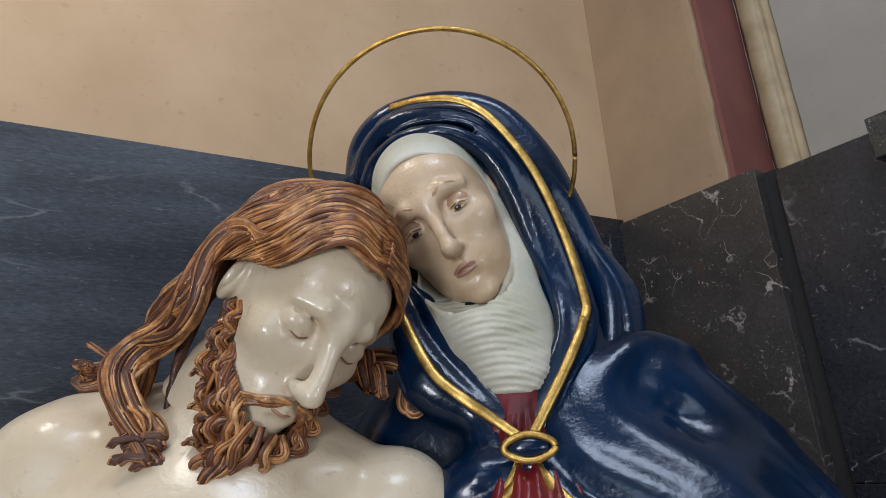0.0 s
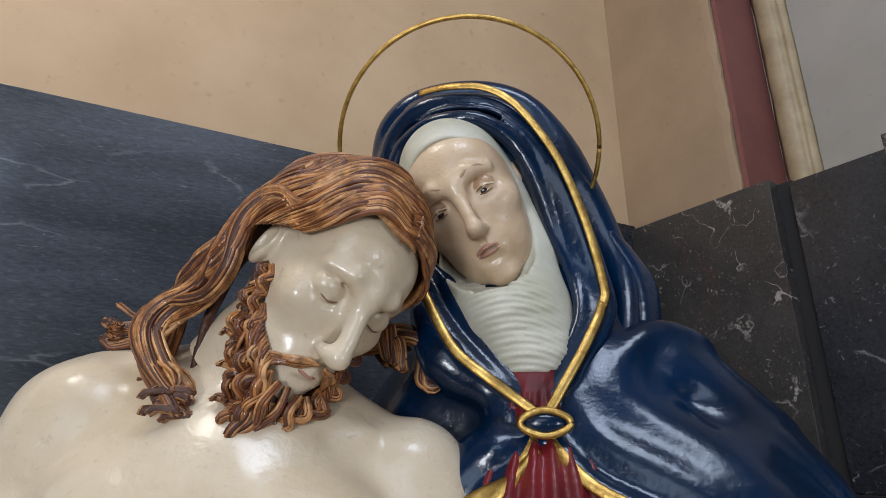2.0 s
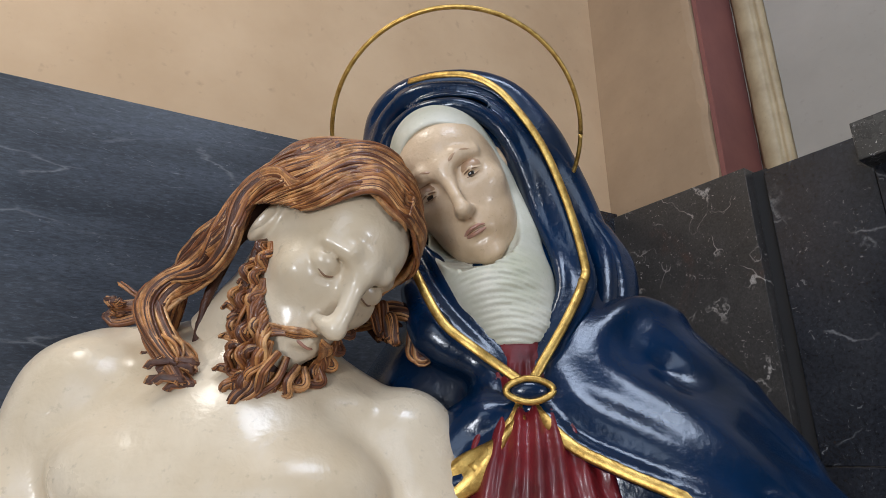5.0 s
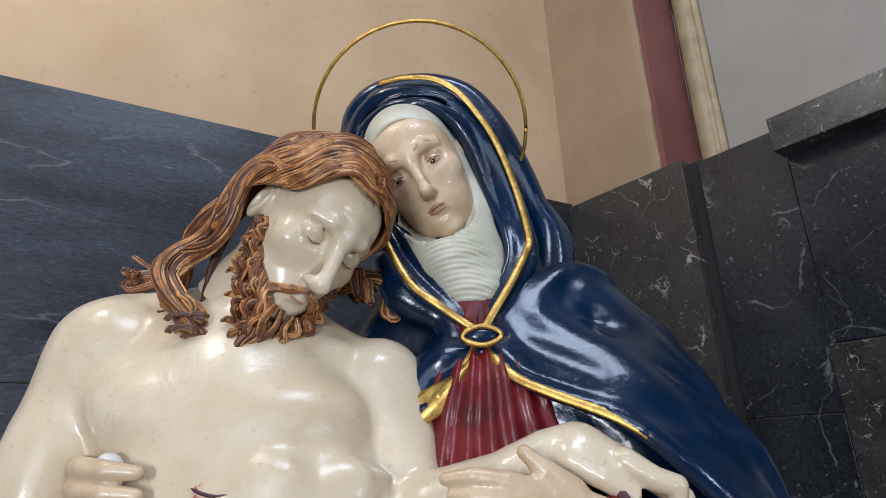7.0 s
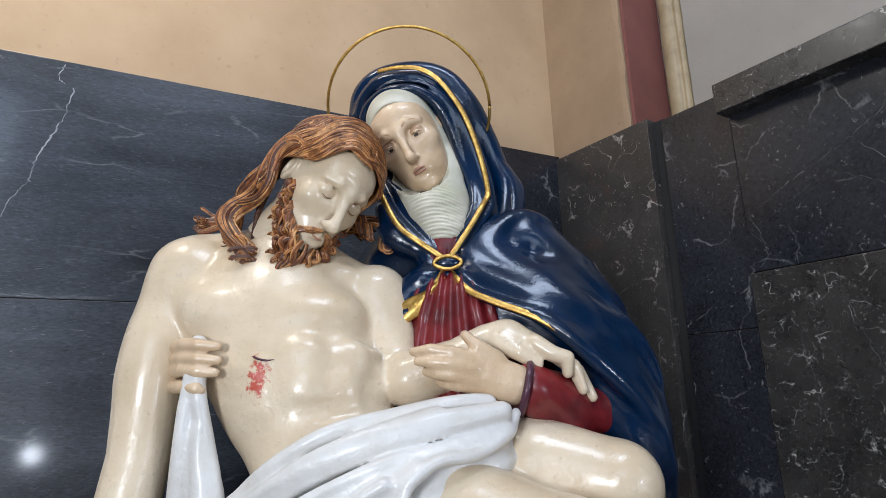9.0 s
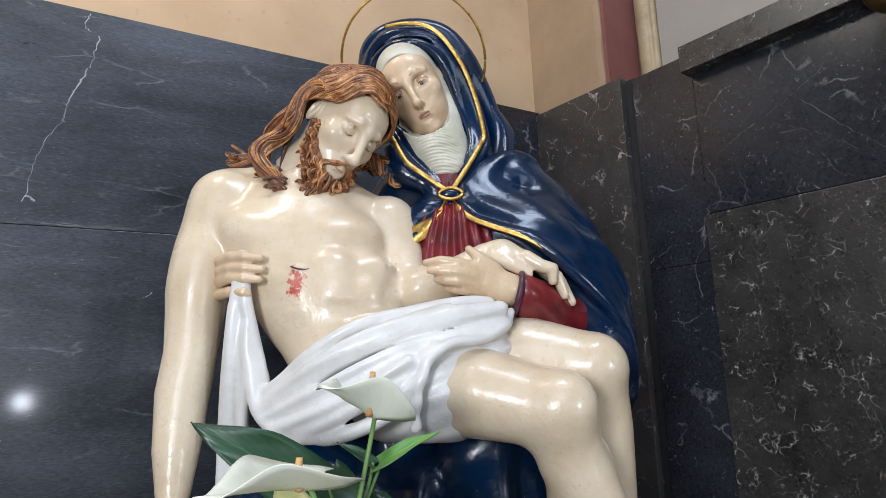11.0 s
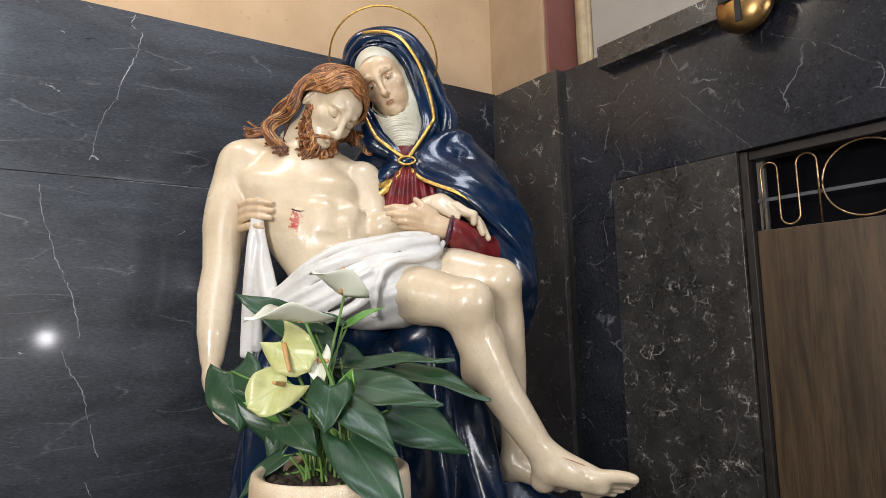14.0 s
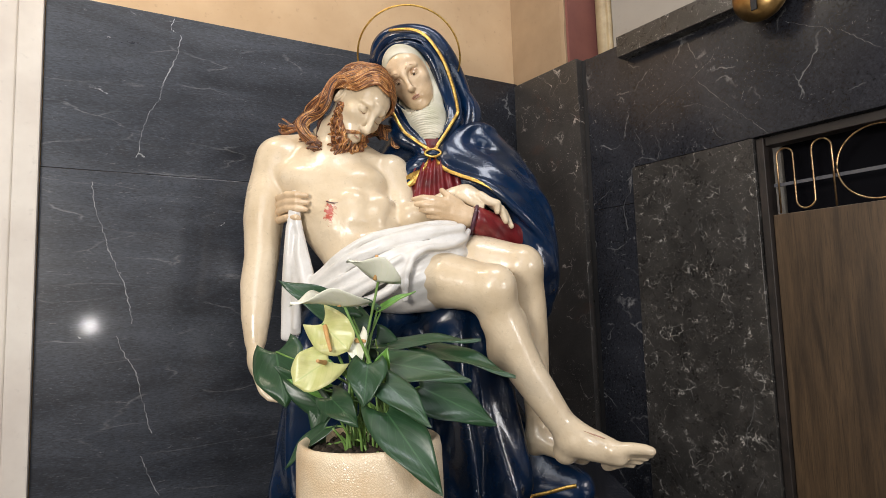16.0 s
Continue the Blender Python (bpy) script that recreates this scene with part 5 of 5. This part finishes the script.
links.new(ad.outputs[0], mr.inputs[0])
links.new(blend(n, links, mr.outputs[0], old, (0.42, 0.035, 0.02)), b.inputs["Base Color"])
finish_statue([M_SKIN, M_CARN, M_HAIR, M_CLOTH, M_WIMPLE, M_BLUE, M_RED, M_GOLD, M_EYE, M_CUFF, M_IRIS, M_LINE, M_LIP, M_HAIR_DARK, M_LID])

# ---- potted plant in front of the statue ----
PLANT = pose(0.414, 0.70, 0, 0, 0, -36.4) @ pose(-0.173, -0.63, 0)
M_POT, n, links, b = material("crackled_cream_glaze", 0.3)
co = coords(n, links)
big, cr = noise_tex(n, links, co, 7, 5), n.new("ShaderNodeTexVoronoi")
cr.feature = "DISTANCE_TO_EDGE"
cr.inputs["Scale"].default_value = 170
links.new(co, cr.inputs["Vector"])
base_c = blend(n, links, ramp(n, links, big, [(0.4, (0, 0, 0)), (0.65, (1, 1, 1))]), (0.72, 0.62, 0.46), (0.60, 0.45, 0.28))
links.new(blend(n, links, ramp(n, links, cr.outputs["Distance"], [(0.0, (0.3,) * 3), (0.10, (0, 0, 0))]), base_c, (0.30, 0.20, 0.11)), b.inputs["Base Color"])
bump(n, links, b, cr.outputs["Distance"], 0.5, 0.004)


def leaf_material(name, dark, mid_c, vein, rough):
    m, n, links, b = material(name, rough)
    co = coords(n, links)
    v = noise_tex(n, links, co, 14, 5)
    c = blend(n, links, ramp(n, links, v, [(0.35, (0, 0, 0)), (0.70, (1, 1, 1))]), dark, mid_c)
    uv = n.new("ShaderNodeUVMap")
    sep = n.new("ShaderNodeSeparateXYZ")
    links.new(uv.outputs[0], sep.inputs[0])
    ab = n.new("ShaderNodeMath")
    ab.operation = "ABSOLUTE"
    links.new(sep.outputs[0], ab.inputs[0])
    c = blend(n, links, ramp(n, links, ab.outputs[0], [(0.02, (0.8,) * 3), (0.05, (0, 0, 0))]), c, vein)
    mul = n.new("ShaderNodeMath")
    mul.operation = "MULTIPLY_ADD"
    mul.inputs[1].default_value = -0.55
    links.new(ab.outputs[0], mul.inputs[0])
    links.new(sep.outputs[1], mul.inputs[2])
    wv = n.new("ShaderNodeMath")
    wv.operation = "PINGPONG"
    wv.inputs[1].default_value = 0.075
    links.new(mul.outputs[0], wv.inputs[0])
    c = blend(n, links, ramp(n, links, wv.outputs[0], [(0.0, (0.35,) * 3), (0.012, (0, 0, 0))]), c, vein)
    links.new(c, b.inputs["Base Color"])
    bump(n, links, b, wv.outputs[0], 0.25, 0.01)
    b.inputs["Coat Weight"].default_value = 0.10
    b.inputs["Coat Roughness"].default_value = 0.2
    return m


M_LEAF = leaf_material("anthurium_leaf", (0.012, 0.042, 0.017), (0.023, 0.068, 0.027), (0.042, 0.105, 0.044), 0.40)
M_YOUNG = leaf_material("young_leaf", (0.07, 0.20, 0.03), (0.14, 0.30, 0.05), (0.22, 0.38, 0.10), 0.36)
M_SPATHE = leaf_material("cream_spathe", (0.66, 0.68, 0.56), (0.74, 0.74, 0.64), (0.60, 0.66, 0.42), 0.36)
M_GREENSP = leaf_material("greenish_spathe", (0.43, 0.46, 0.16), (0.60, 0.58, 0.30), (0.36, 0.42, 0.14), 0.38)
M_SPADIX = paint("spadix", (0.62, 0.36, 0.14), (0.52, 0.30, 0.12), 0.6, 60, 0.4)
M_STALK = paint("green_stalk", (0.16, 0.28, 0.06), (0.10, 0.20, 0.05), 0.45, 12, 0.2)
M_SOIL = paint("potting_soil", (0.05, 0.035, 0.022), (0.02, 0.014, 0.009), 0.95, 40, 0.6, 0, 0.6)


def blade(length, width, droop, cup, lobe=0.28, curl=0.0, full=False, nu=18, nv=11):
    """A heart-shaped leaf along +y from its stalk at 0, upper side +z: two-sided, with thickness and a folded midrib."""
    v, uv, f = [], [], []
    for layer in (0, 1):
        for i in range(nu):
            t = i / (nu - 1)
            w = width * 0.5 * (math.sin(math.pi * min(1, (t * 0.93 + 0.07) ** 0.62)) ** 0.85) * (1 - 0.25 * t)
            if full:
                w = width * 0.5 * max(0.0, 1 - ((t - 0.42) / 0.6) ** 2) ** 0.6 * min(1.0, (1.02 - t) / 0.12)
            for j in range(nv):
                s = 2 * j / (nv - 1) - 1
                back = lobe * length * (abs(s) ** 1.6) * max(0, 1 - t * 2.4)
                y = length * t - back
                z = -droop * length * t * t + cup * w * (abs(s) ** 1.3) + 0.010 * math.sin(9 * t + 3 * s) * abs(s) * width / 0.15
                z += curl * w * s
                v.append((s * w, y, z - 0.0014 * layer))
                uv.append((s, t))
    off = nu * nv
    for i in range(nu - 1):
        for j in range(nv - 1):
            a = i * nv + j
            f.append((a, a + 1, a + nv + 1, a + nv))
            f.append((off + a, off + a + nv, off + a + nv + 1, off + a + 1))
    rim = [j for j in range(nv)] + [i * nv + nv - 1 for i in range(1, nu)] + [(nu - 1) * nv + j for j in range(nv - 2, -1, -1)] + [i * nv for i in range(nu - 2, 0, -1)]
    for a, b2 in zip(rim, rim[1:] + rim[:1]):
        f.append((b2, a, off + a, off + b2))
    return v, f, uv


def leaf_object(name, shape, m, mat, parent, label=""):
    v, f, uv = shape
    me = mesh_from(name, v, f, mat)
    lay = me.uv_layers.new(name="UVMap")
    for lp in me.loops:
        lay.data[lp.index].uv = uv[lp.vertex_index]
    ob = new(name, me)
    ob.parent = parent
    ob.matrix_local = m
    return tagged(ob, label)


def leaf_pose(base, tip, face):
    """Stalk end at base, point towards tip, upper side towards face."""
    y = (Vector(tip) - Vector(base)).normalized()
    z = Vector(face)
    x = y.cross(z).normalized()
    z = x.cross(y)
    m = Matrix((x, y, z)).transposed().to_4x4()
    m.translation = base
    return m, (Vector(tip) - Vector(base)).length


pot = thing("plant_pot", PLANT, "cream crackle-glazed round pot on the altar block", "plant pot")
prof = [(0.0, 0.870), (0.135, 0.870), (0.150, 0.885), (0.170, 0.96), (0.178, 1.05), (0.177, 1.163), (0.173, 1.182), (0.166, 1.187), (0.152, 1.181), (0.149, 1.155), (0.0, 1.153)]
pv, pf, S = [], [], 64
for r, z in prof:
    for j in range(S):
        a = 2 * math.pi * j / S
        rr = r * (1 + 0.004 * math.sin(7 * a + 20 * z))
        pv.append((rr * math.cos(a), rr * math.sin(a), z))
for i in range(len(prof) - 1):
    for j in range(S):
        pf.append((i * S + j, i * S + (j + 1) % S, (i + 1) * S + (j + 1) % S, (i + 1) * S + j))
body_ob = new("pot_body", mesh_from("pot_body", pv, pf, M_POT))
body_ob.parent = pot
soil_v = [(0.146 * math.sqrt(i / 160) * math.cos(2.4 * i), 0.146 * math.sqrt(i / 160) * math.sin(2.4 * i), 1.158 + 0.008 * noise.noise((i * 0.7, 0, 0))) for i in range(160)]
bm = bmesh.new()
for i, p in enumerate(soil_v):
    bmesh.ops.create_icosphere(bm, subdivisions=1, radius=0.010 + 0.005 * (i % 3), matrix=Matrix.Translation(p))
part("soil", bm, M_SOIL, pot, "dark crumbly potting soil", True)

plant = thing("anthurium", PLANT, "white anthurium with dark glossy leaves growing in a pot", "plant")
rng = np.random.default_rng(11)
P0 = np.array((-0.173, -0.63, 0.0))


def stalk(name, top, r, mat, start=None, parent=plant, sag=0.03):
    a = np.array(start if start is not None else (0.05 * math.cos(rng.uniform(0, 6.3)), 0.05 * math.sin(rng.uniform(0, 6.3)), 1.150))
    b2 = np.array(top)
    m = (a + b2) / 2 + np.array((0, 0, sag)) + 0.25 * (a - b2) * np.array((1, 1, 0))
    p = spline([a, m, b2], 7)
    v, f = tube_data(p, np.linspace(r * 1.3, r, len(p)), 7)
    ob = new(name, mesh_from(name, v, f, mat))
    ob.parent = parent
    return ob


def rel(p):
    return np.array(p) - P0
# base, tip, width, upper side, droop, cup, young
LEAVES = [((-0.440, -0.50, 1.395), (-0.400, -0.57, 1.262), 0.190, (-0.15, -1.0, 0.35), 0.05, 0.06, 0),
          ((-0.240, -0.575, 1.480), (-0.390, -0.62, 1.588), 0.115, (-0.5, -0.5, 0.6), 0.12, 0.25, 0),
          ((-0.225, -0.560, 1.490), (-0.180, -0.60, 1.420), 0.110, (0.5, -0.8, 0.2), 0.15, 0.20, 0),
          ((-0.135, -0.500, 1.408), (0.108, -0.55, 1.418), 0.110, (0.0, -0.35, 1.0), 0.02, 0.12, 0),
          ((-0.030, -0.500, 1.392), (0.189, -0.62, 1.331), 0.120, (0.1, -0.45, 1.0), 0.03, 0.20, 0),
          ((-0.125, -0.610, 1.365), (0.075, -0.68, 1.330), 0.135, (0.1, -0.75, 0.7), 0.04, 0.10, 0),
          ((-0.165, -0.700, 1.372), (-0.168, -0.775, 1.296), 0.125, (0.0, -0.75, 0.7), 0.15, 0.06, 0),
          ((-0.125, -0.710, 1.328), (-0.018, -0.79, 1.250), 0.105, (0.2, -0.75, 0.6), 0.10, 0.12, 0),
          ((-0.050, -0.580, 1.300), (0.140, -0.62, 1.214), 0.165, (0.1, -0.85, 0.5), 0.08, 0.08, 0),
          ((-0.120, -0.730, 1.262), (0.004, -0.85, 1.120), 0.150, (0.25, -0.95, 0.35), 0.08, 0.06, 0),
          ((-0.262, -0.670, 1.292), (-0.190, -0.74, 1.242), 0.100, (0.0, -0.8, 0.5), 0.10, 0.10, 0),
          ((-0.285, -0.610, 1.210), (-0.400, -0.62, 1.132), 0.070, (-0.2, -0.6, 0.8), 0.20, 0.25, 0),
          ((-0.305, -0.590, 1.262), (-0.420, -0.57, 1.362), 0.100, (-0.5, -0.8, 0.2), -0.05, 0.15, 0),
          ((-0.285, -0.600, 1.165), (-0.345, -0.67, 1.090), 0.080, (-0.2, -0.9, 0.3), 0.15, 0.15, 0),
          ((-0.280, -0.580, 1.30), (-0.330, -0.60, 1.185), 0.10, (-0.3, -0.9, 0.2), 0.10, 0.15, 0),
          ((-0.120, -0.520, 1.300), (-0.06, -0.50, 1.20), 0.10, (0.2, -0.9, 0.3), 0.08, 0.15, 0),
          ((-0.170, -0.500, 1.420), (-0.10, -0.47, 1.34), 0.12, (0.0, -0.95, 0.3), 0.05, 0.10, 0),
          ((-0.148, -0.520, 1.505), (-0.062, -0.52, 1.552), 0.034, (0.2, -0.6, 0.8), 0.10, 0.35, 1),
          ((-0.160, -0.520, 1.505), (-0.212, -0.52, 1.540), 0.026, (-0.2, -0.6, 0.8), 0.10, 0.35, 0),
          ((-0.140, -0.655, 1.345), (-0.122, -0.67, 1.405), 0.060, (0.0, -0.9, 0.4), 0.0, 0.45, 1),
          ((-0.295, -0.585, 1.300), (-0.380, -0.60, 1.335), 0.065, (-0.3, -0.7, 0.6), 0.12, 0.25, 1)]
for k, (a, tip, w, face_to, droop, cup, young) in enumerate(LEAVES):
    m, length = leaf_pose(rel(a), rel(tip), face_to)
    mat = M_YOUNG if young else M_LEAF
    leaf = leaf_object("leaf", blade(length * 1.02, w * 0.82, droop, cup, 0.24), m, mat, plant, "bright young green leaf" if young else "dark glossy heart-shaped leaf")
    st = stalk("stalk", rel(a), 0.0026, M_STALK)
# blossoms: waxy spathe and spadix on a long stalk: base, tip, width, upper side, cup, green, spadix end
FLOWERS = [((-0.153, -0.56, 1.572), (-0.210, -0.625, 1.632), 0.125, (0.15, 0.2, 1.0), 0.62, 0, (-0.150, -0.60, 1.640)),
           ((-0.216, -0.715, 1.508), (-0.312, -0.79, 1.532), 0.125, (0.15, 0.1, 1.0), 0.55, 0, (-0.225, -0.735, 1.548)),
           ((-0.282, -0.655, 1.470), (-0.222, -0.69, 1.415), 0.105, (-0.1, -0.9, 0.25), 0.12, 1, (-0.252, -0.705, 1.405)),
           ((-0.262, -0.680, 1.382), (-0.332, -0.715, 1.340), 0.105, (0.05, -0.9, 0.3), 0.12, 1, (-0.278, -0.735, 1.385)),
           ((-0.200, -0.640, 1.432), (-0.192, -0.69, 1.378), 0.062, (-0.2, -0.85, 0.45), 0.25, 0, (-0.172, -0.695, 1.425))]
for a, tip, w, face_to, cup, green, sp in FLOWERS:
    m, length = leaf_pose(rel(a), rel(tip), face_to)
    flower = leaf_object("spathe", blade(length * 1.1, w, 0.12, cup, 0.36, 0.0, bool(green)), m, M_GREENSP if green else M_SPATHE, plant, "pale green waxy spathe" if green else "creamy white waxy spathe")
    s0 = rel(a)
    s0 = s0 + 0.12 * (rel(tip) - s0)
    p = spline([s0, (s0 + rel(sp)) / 2 + np.array((0, -0.004, 0)), rel(sp)], 5)
    v, f = tube_data(p, np.linspace(0.0062, 0.0040, len(p)), 9)
    so = new("spadix", mesh_from("spadix", v, f, M_SPADIX))
    so.parent = plant
    stalk("stalk", rel(a), 0.0034, M_STALK, sag=0.01)
for k in range(22):
    a = 2 * math.pi * k / 22 + rng.uniform(-0.2, 0.2)
    r = rng.uniform(0.02, 0.08)
    stalk("stalk", (r * 1.6 * math.cos(a), r * 1.6 * math.sin(a), rng.uniform(1.17, 1.27)), 0.0028, M_STALK, (r * math.cos(a), r * math.sin(a), 1.150), sag=0.0)

# ---- doorway in the right wall ----
door = thing("door_1", pose(0, 0, 0), "walnut door with a bright metal scroll grille above", "door", "", "structure")
part("frame_post", box(1.402, 1.47, 0.006, 0.034, 0, 2.086, 0.003), M_FRAME, door, "black worn door post")
part("frame_post", box(1.402, 1.47, -1.15, -1.10, 0, 2.086, 0.003), M_FRAME, door, "black worn door post")
part("frame_head", box(1.410, 1.47, -1.098, 0.004, 2.055, 2.086, 0.003), M_FRAME, door, "black door head")
part("panel", box(1.425, 1.465, -1.098, 0.004, 0.01, 1.800, 0.003), M_WOOD, door, "brown walnut board panel")
part("bar", box(1.452, 1.458, -1.098, 0.004, 1.905, 1.917), paint("dull_steel", (0.10, 0.10, 0.11), (0.06, 0.06, 0.07), 0.4, 9), door, "thin grey steel bar")
# black sheet in place of a room; its colour gives the darkness
part("back_panel", box(1.58, 1.60, -1.10, 0.02, 1.75, 2.1), M_VOID, door, "near-black panel standing in for the unlit room behind the grille")
M_WIRE, n, links, b = material("copper_wire", 0.3, 1.0)
links.new(ramp(n, links, noise_tex(n, links, coords(n, links), 60, 4), [(0.3, (0.30, 0.18, 0.09)), (0.7, (0.58, 0.41, 0.23))]), b.inputs["Base Color"])


def arc(cy, cz, r, a0, a1, steps=16):
    return [(1.432, cy + r * math.cos(radians(a)), cz + r * math.sin(radians(a))) for a in np.linspace(a0, a1, steps)]


# a serpentine wire, then rings
G0 = -0.022
path = [(1.432, G0, 1.803), (1.432, G0, 2.0)] + arc(G0 - 0.028, 2.010, 0.028, 0, 180) + [(1.432, G0 - 0.056, 1.86)] + arc(G0 - 0.087, 1.842, 0.031, 0, -180) \
    + [(1.432, G0 - 0.118, 2.0)] + arc(G0 - 0.150, 2.012, 0.032, 0, 180) + [(1.432, G0 - 0.182, 1.803)]
rod("scroll", path, 0.0034, M_WIRE, door, 8, "bent copper-toned scroll bar")
ring = arc(G0 - 0.315, 1.930, 0.122, 0, 360, 49)
rod("ring", ring, 0.0034, M_WIRE, door, 8, "copper-toned ring")
mirror = [(x, 2 * (G0 - 0.315) - y, z) for x, y, z in path]
rod("scroll", mirror, 0.0034, M_WIRE, door, 8, "bent copper-toned scroll bar")

# round brass consecration lamp above the door
lamp = thing("brass_boss", pose(1.30, -0.075, 2.575, 0, 0, 0), "round brass boss with a dark cross slot on the ledge", "wall ornament")
bm = bmesh.new()
bmesh.ops.create_uvsphere(bm, u_segments=40, v_segments=20, radius=0.098, matrix=Matrix.LocRotScale((0.0, 0, 0), None, (0.55, 1, 1)))
part("bowl", bm, M_BRASS, lamp, "polished brass bowl", True)
# the slot isn't cut: a near-black cross on the bowl gives its shade by colour
bm = box(-0.058, -0.050, -0.010, 0.010, -0.075, 0.075, 0.002)
box(-0.058, -0.050, -0.065, 0.065, 0.010, 0.030, 0.002, bm)
part("cross", bm, M_JOINT, lamp, "dark raised cross standing in for the shaded cross slot")
part("wall_mount", box(0.02, 0.095, -0.03, 0.03, -0.03, 0.03, 0.004), M_BRASS, lamp)


# ---- veins and cracks inlaid in the marble ----
def vein(parent, pts, width, seed, to, mat):
    """A thin broken calcite line; pts are along-wall and height, to() places them."""
    r = random.Random(seed)
    p = spline(pts, 9)
    v, f = [], []
    for i, (s, z) in enumerate(p):
        t = i / (len(p) - 1)
        s += r.uniform(-1, 1) * 0.0035
        z += r.uniform(-1, 1) * 0.003
        w = width * (0.25 + 0.75 * abs(math.sin(5.1 * t + seed))) * r.uniform(0.5, 1.1)
        v += [to(s - w, z), to(s + w, z)]
        if i:
            a = 2 * (i - 1)
            f.append((a, a + 1, a + 3, a + 2))
    ob = new("vein", mesh_from("vein", v, f, mat, False))
    ob.parent = parent
    return ob


def on_back(s, z):
    return (s, 0.0006, z)


def on_right(s, z):
    return (1.3874, s, z)


for k, (pts, w) in enumerate([([(1.706, 2.696), (1.716, 2.654), (1.700, 2.64)], 0.0022), ([(1.677, 2.63), (1.695, 2.539), (1.718, 2.479), (1.745, 2.412), (1.753, 2.354)], 0.0030), ([(1.753, 2.354), (1.784, 2.306), (1.809, 2.227), (1.83, 2.112)], 0.0012),
                              ([(1.979, 2.011), (1.962, 1.906), (1.936, 1.822), (1.92, 1.758)], 0.0016), ([(1.92, 1.758), (1.89, 1.688), (1.863, 1.617), (1.843, 1.532), (1.836, 1.475)], 0.0022),
                              ([(1.885, 1.435), (1.859, 1.365), (1.824, 1.307), (1.802, 1.222), (1.786, 1.151), (1.766, 1.072)], 0.0022), ([(1.802, 0.995), (1.776, 0.93), (1.737, 0.842)], 0.0022),
                              ([(1.58, 2.594), (1.386, 2.58), (1.20, 2.562)], 0.0008), ([(1.975, 2.368), (1.953, 2.361), (1.935, 2.350)], 0.006), ([(1.825, 2.130), (1.812, 2.126), (1.805, 2.118)], 0.007), ([(1.94, 2.576), (1.93, 2.572)], 0.004), ([(2.008, 1.438), (1.995, 1.43)], 0.005), ([(1.53, 1.86), (1.50, 1.875)], 0.003)]):
    vein(dado, pts, 0.8 * w, k + 1, on_back, M_VEIN)
for k, (pts, w) in enumerate([([(0.542, 2.258), (0.421, 2.326), (0.284, 2.381), (0.163, 2.45)], 0.0017), ([(0.234, 2.373), (0.132, 2.256), (0.05, 2.172), (-0.021, 2.096)], 0.0016), ([(0.509, 2.165), (0.545, 2.215), (0.474, 2.249), (0.314, 2.326)], 0.0009),
                              ([(0.322, 2.329), (0.21, 2.263), (0.108, 2.181)], 0.0009), ([(0.535, 2.100), (0.512, 2.132), (0.518, 2.184), (0.545, 2.252)], 0.0015), ([(-0.113, 2.476), (-0.243, 2.402), (-0.297, 2.367), (-0.348, 2.314), (-0.401, 2.269)], 0.0018),
                              ([(0.199, 2.199), (0.172, 2.138), (0.144, 2.111)], 0.0012), ([(0.056, 2.277), (0.065, 2.25)], 0.0016), ([(-0.02, 2.33), (-0.10, 2.30), (-0.16, 2.32)], 0.0008),
                              ([(0.332, 1.98), (0.292, 1.849), (0.266, 1.769), (0.231, 1.705)], 0.0014), ([(0.208, 1.607), (0.191, 1.533), (0.156, 1.417)], 0.0016), ([(0.129, 1.305), (0.127, 1.236), (0.106, 1.156), (0.12, 1.073), (0.148, 0.987), (0.116, 0.871)], 0.0018),
                              ([(0.129, 0.789), (0.088, 0.877)], 0.0035), ([(0.37, 1.177), (0.338, 1.061)], 0.0014), ([(0.46, 1.90), (0.44, 1.75), (0.45, 1.66)], 0.0010), ([(0.30, 1.38), (0.29, 1.365)], 0.006), ([(0.335, 1.64), (0.320, 1.60)], 0.0025)]):
    vein(facing, pts, 0.48 * w, k + 31, on_right, M_VEIN_DIM)
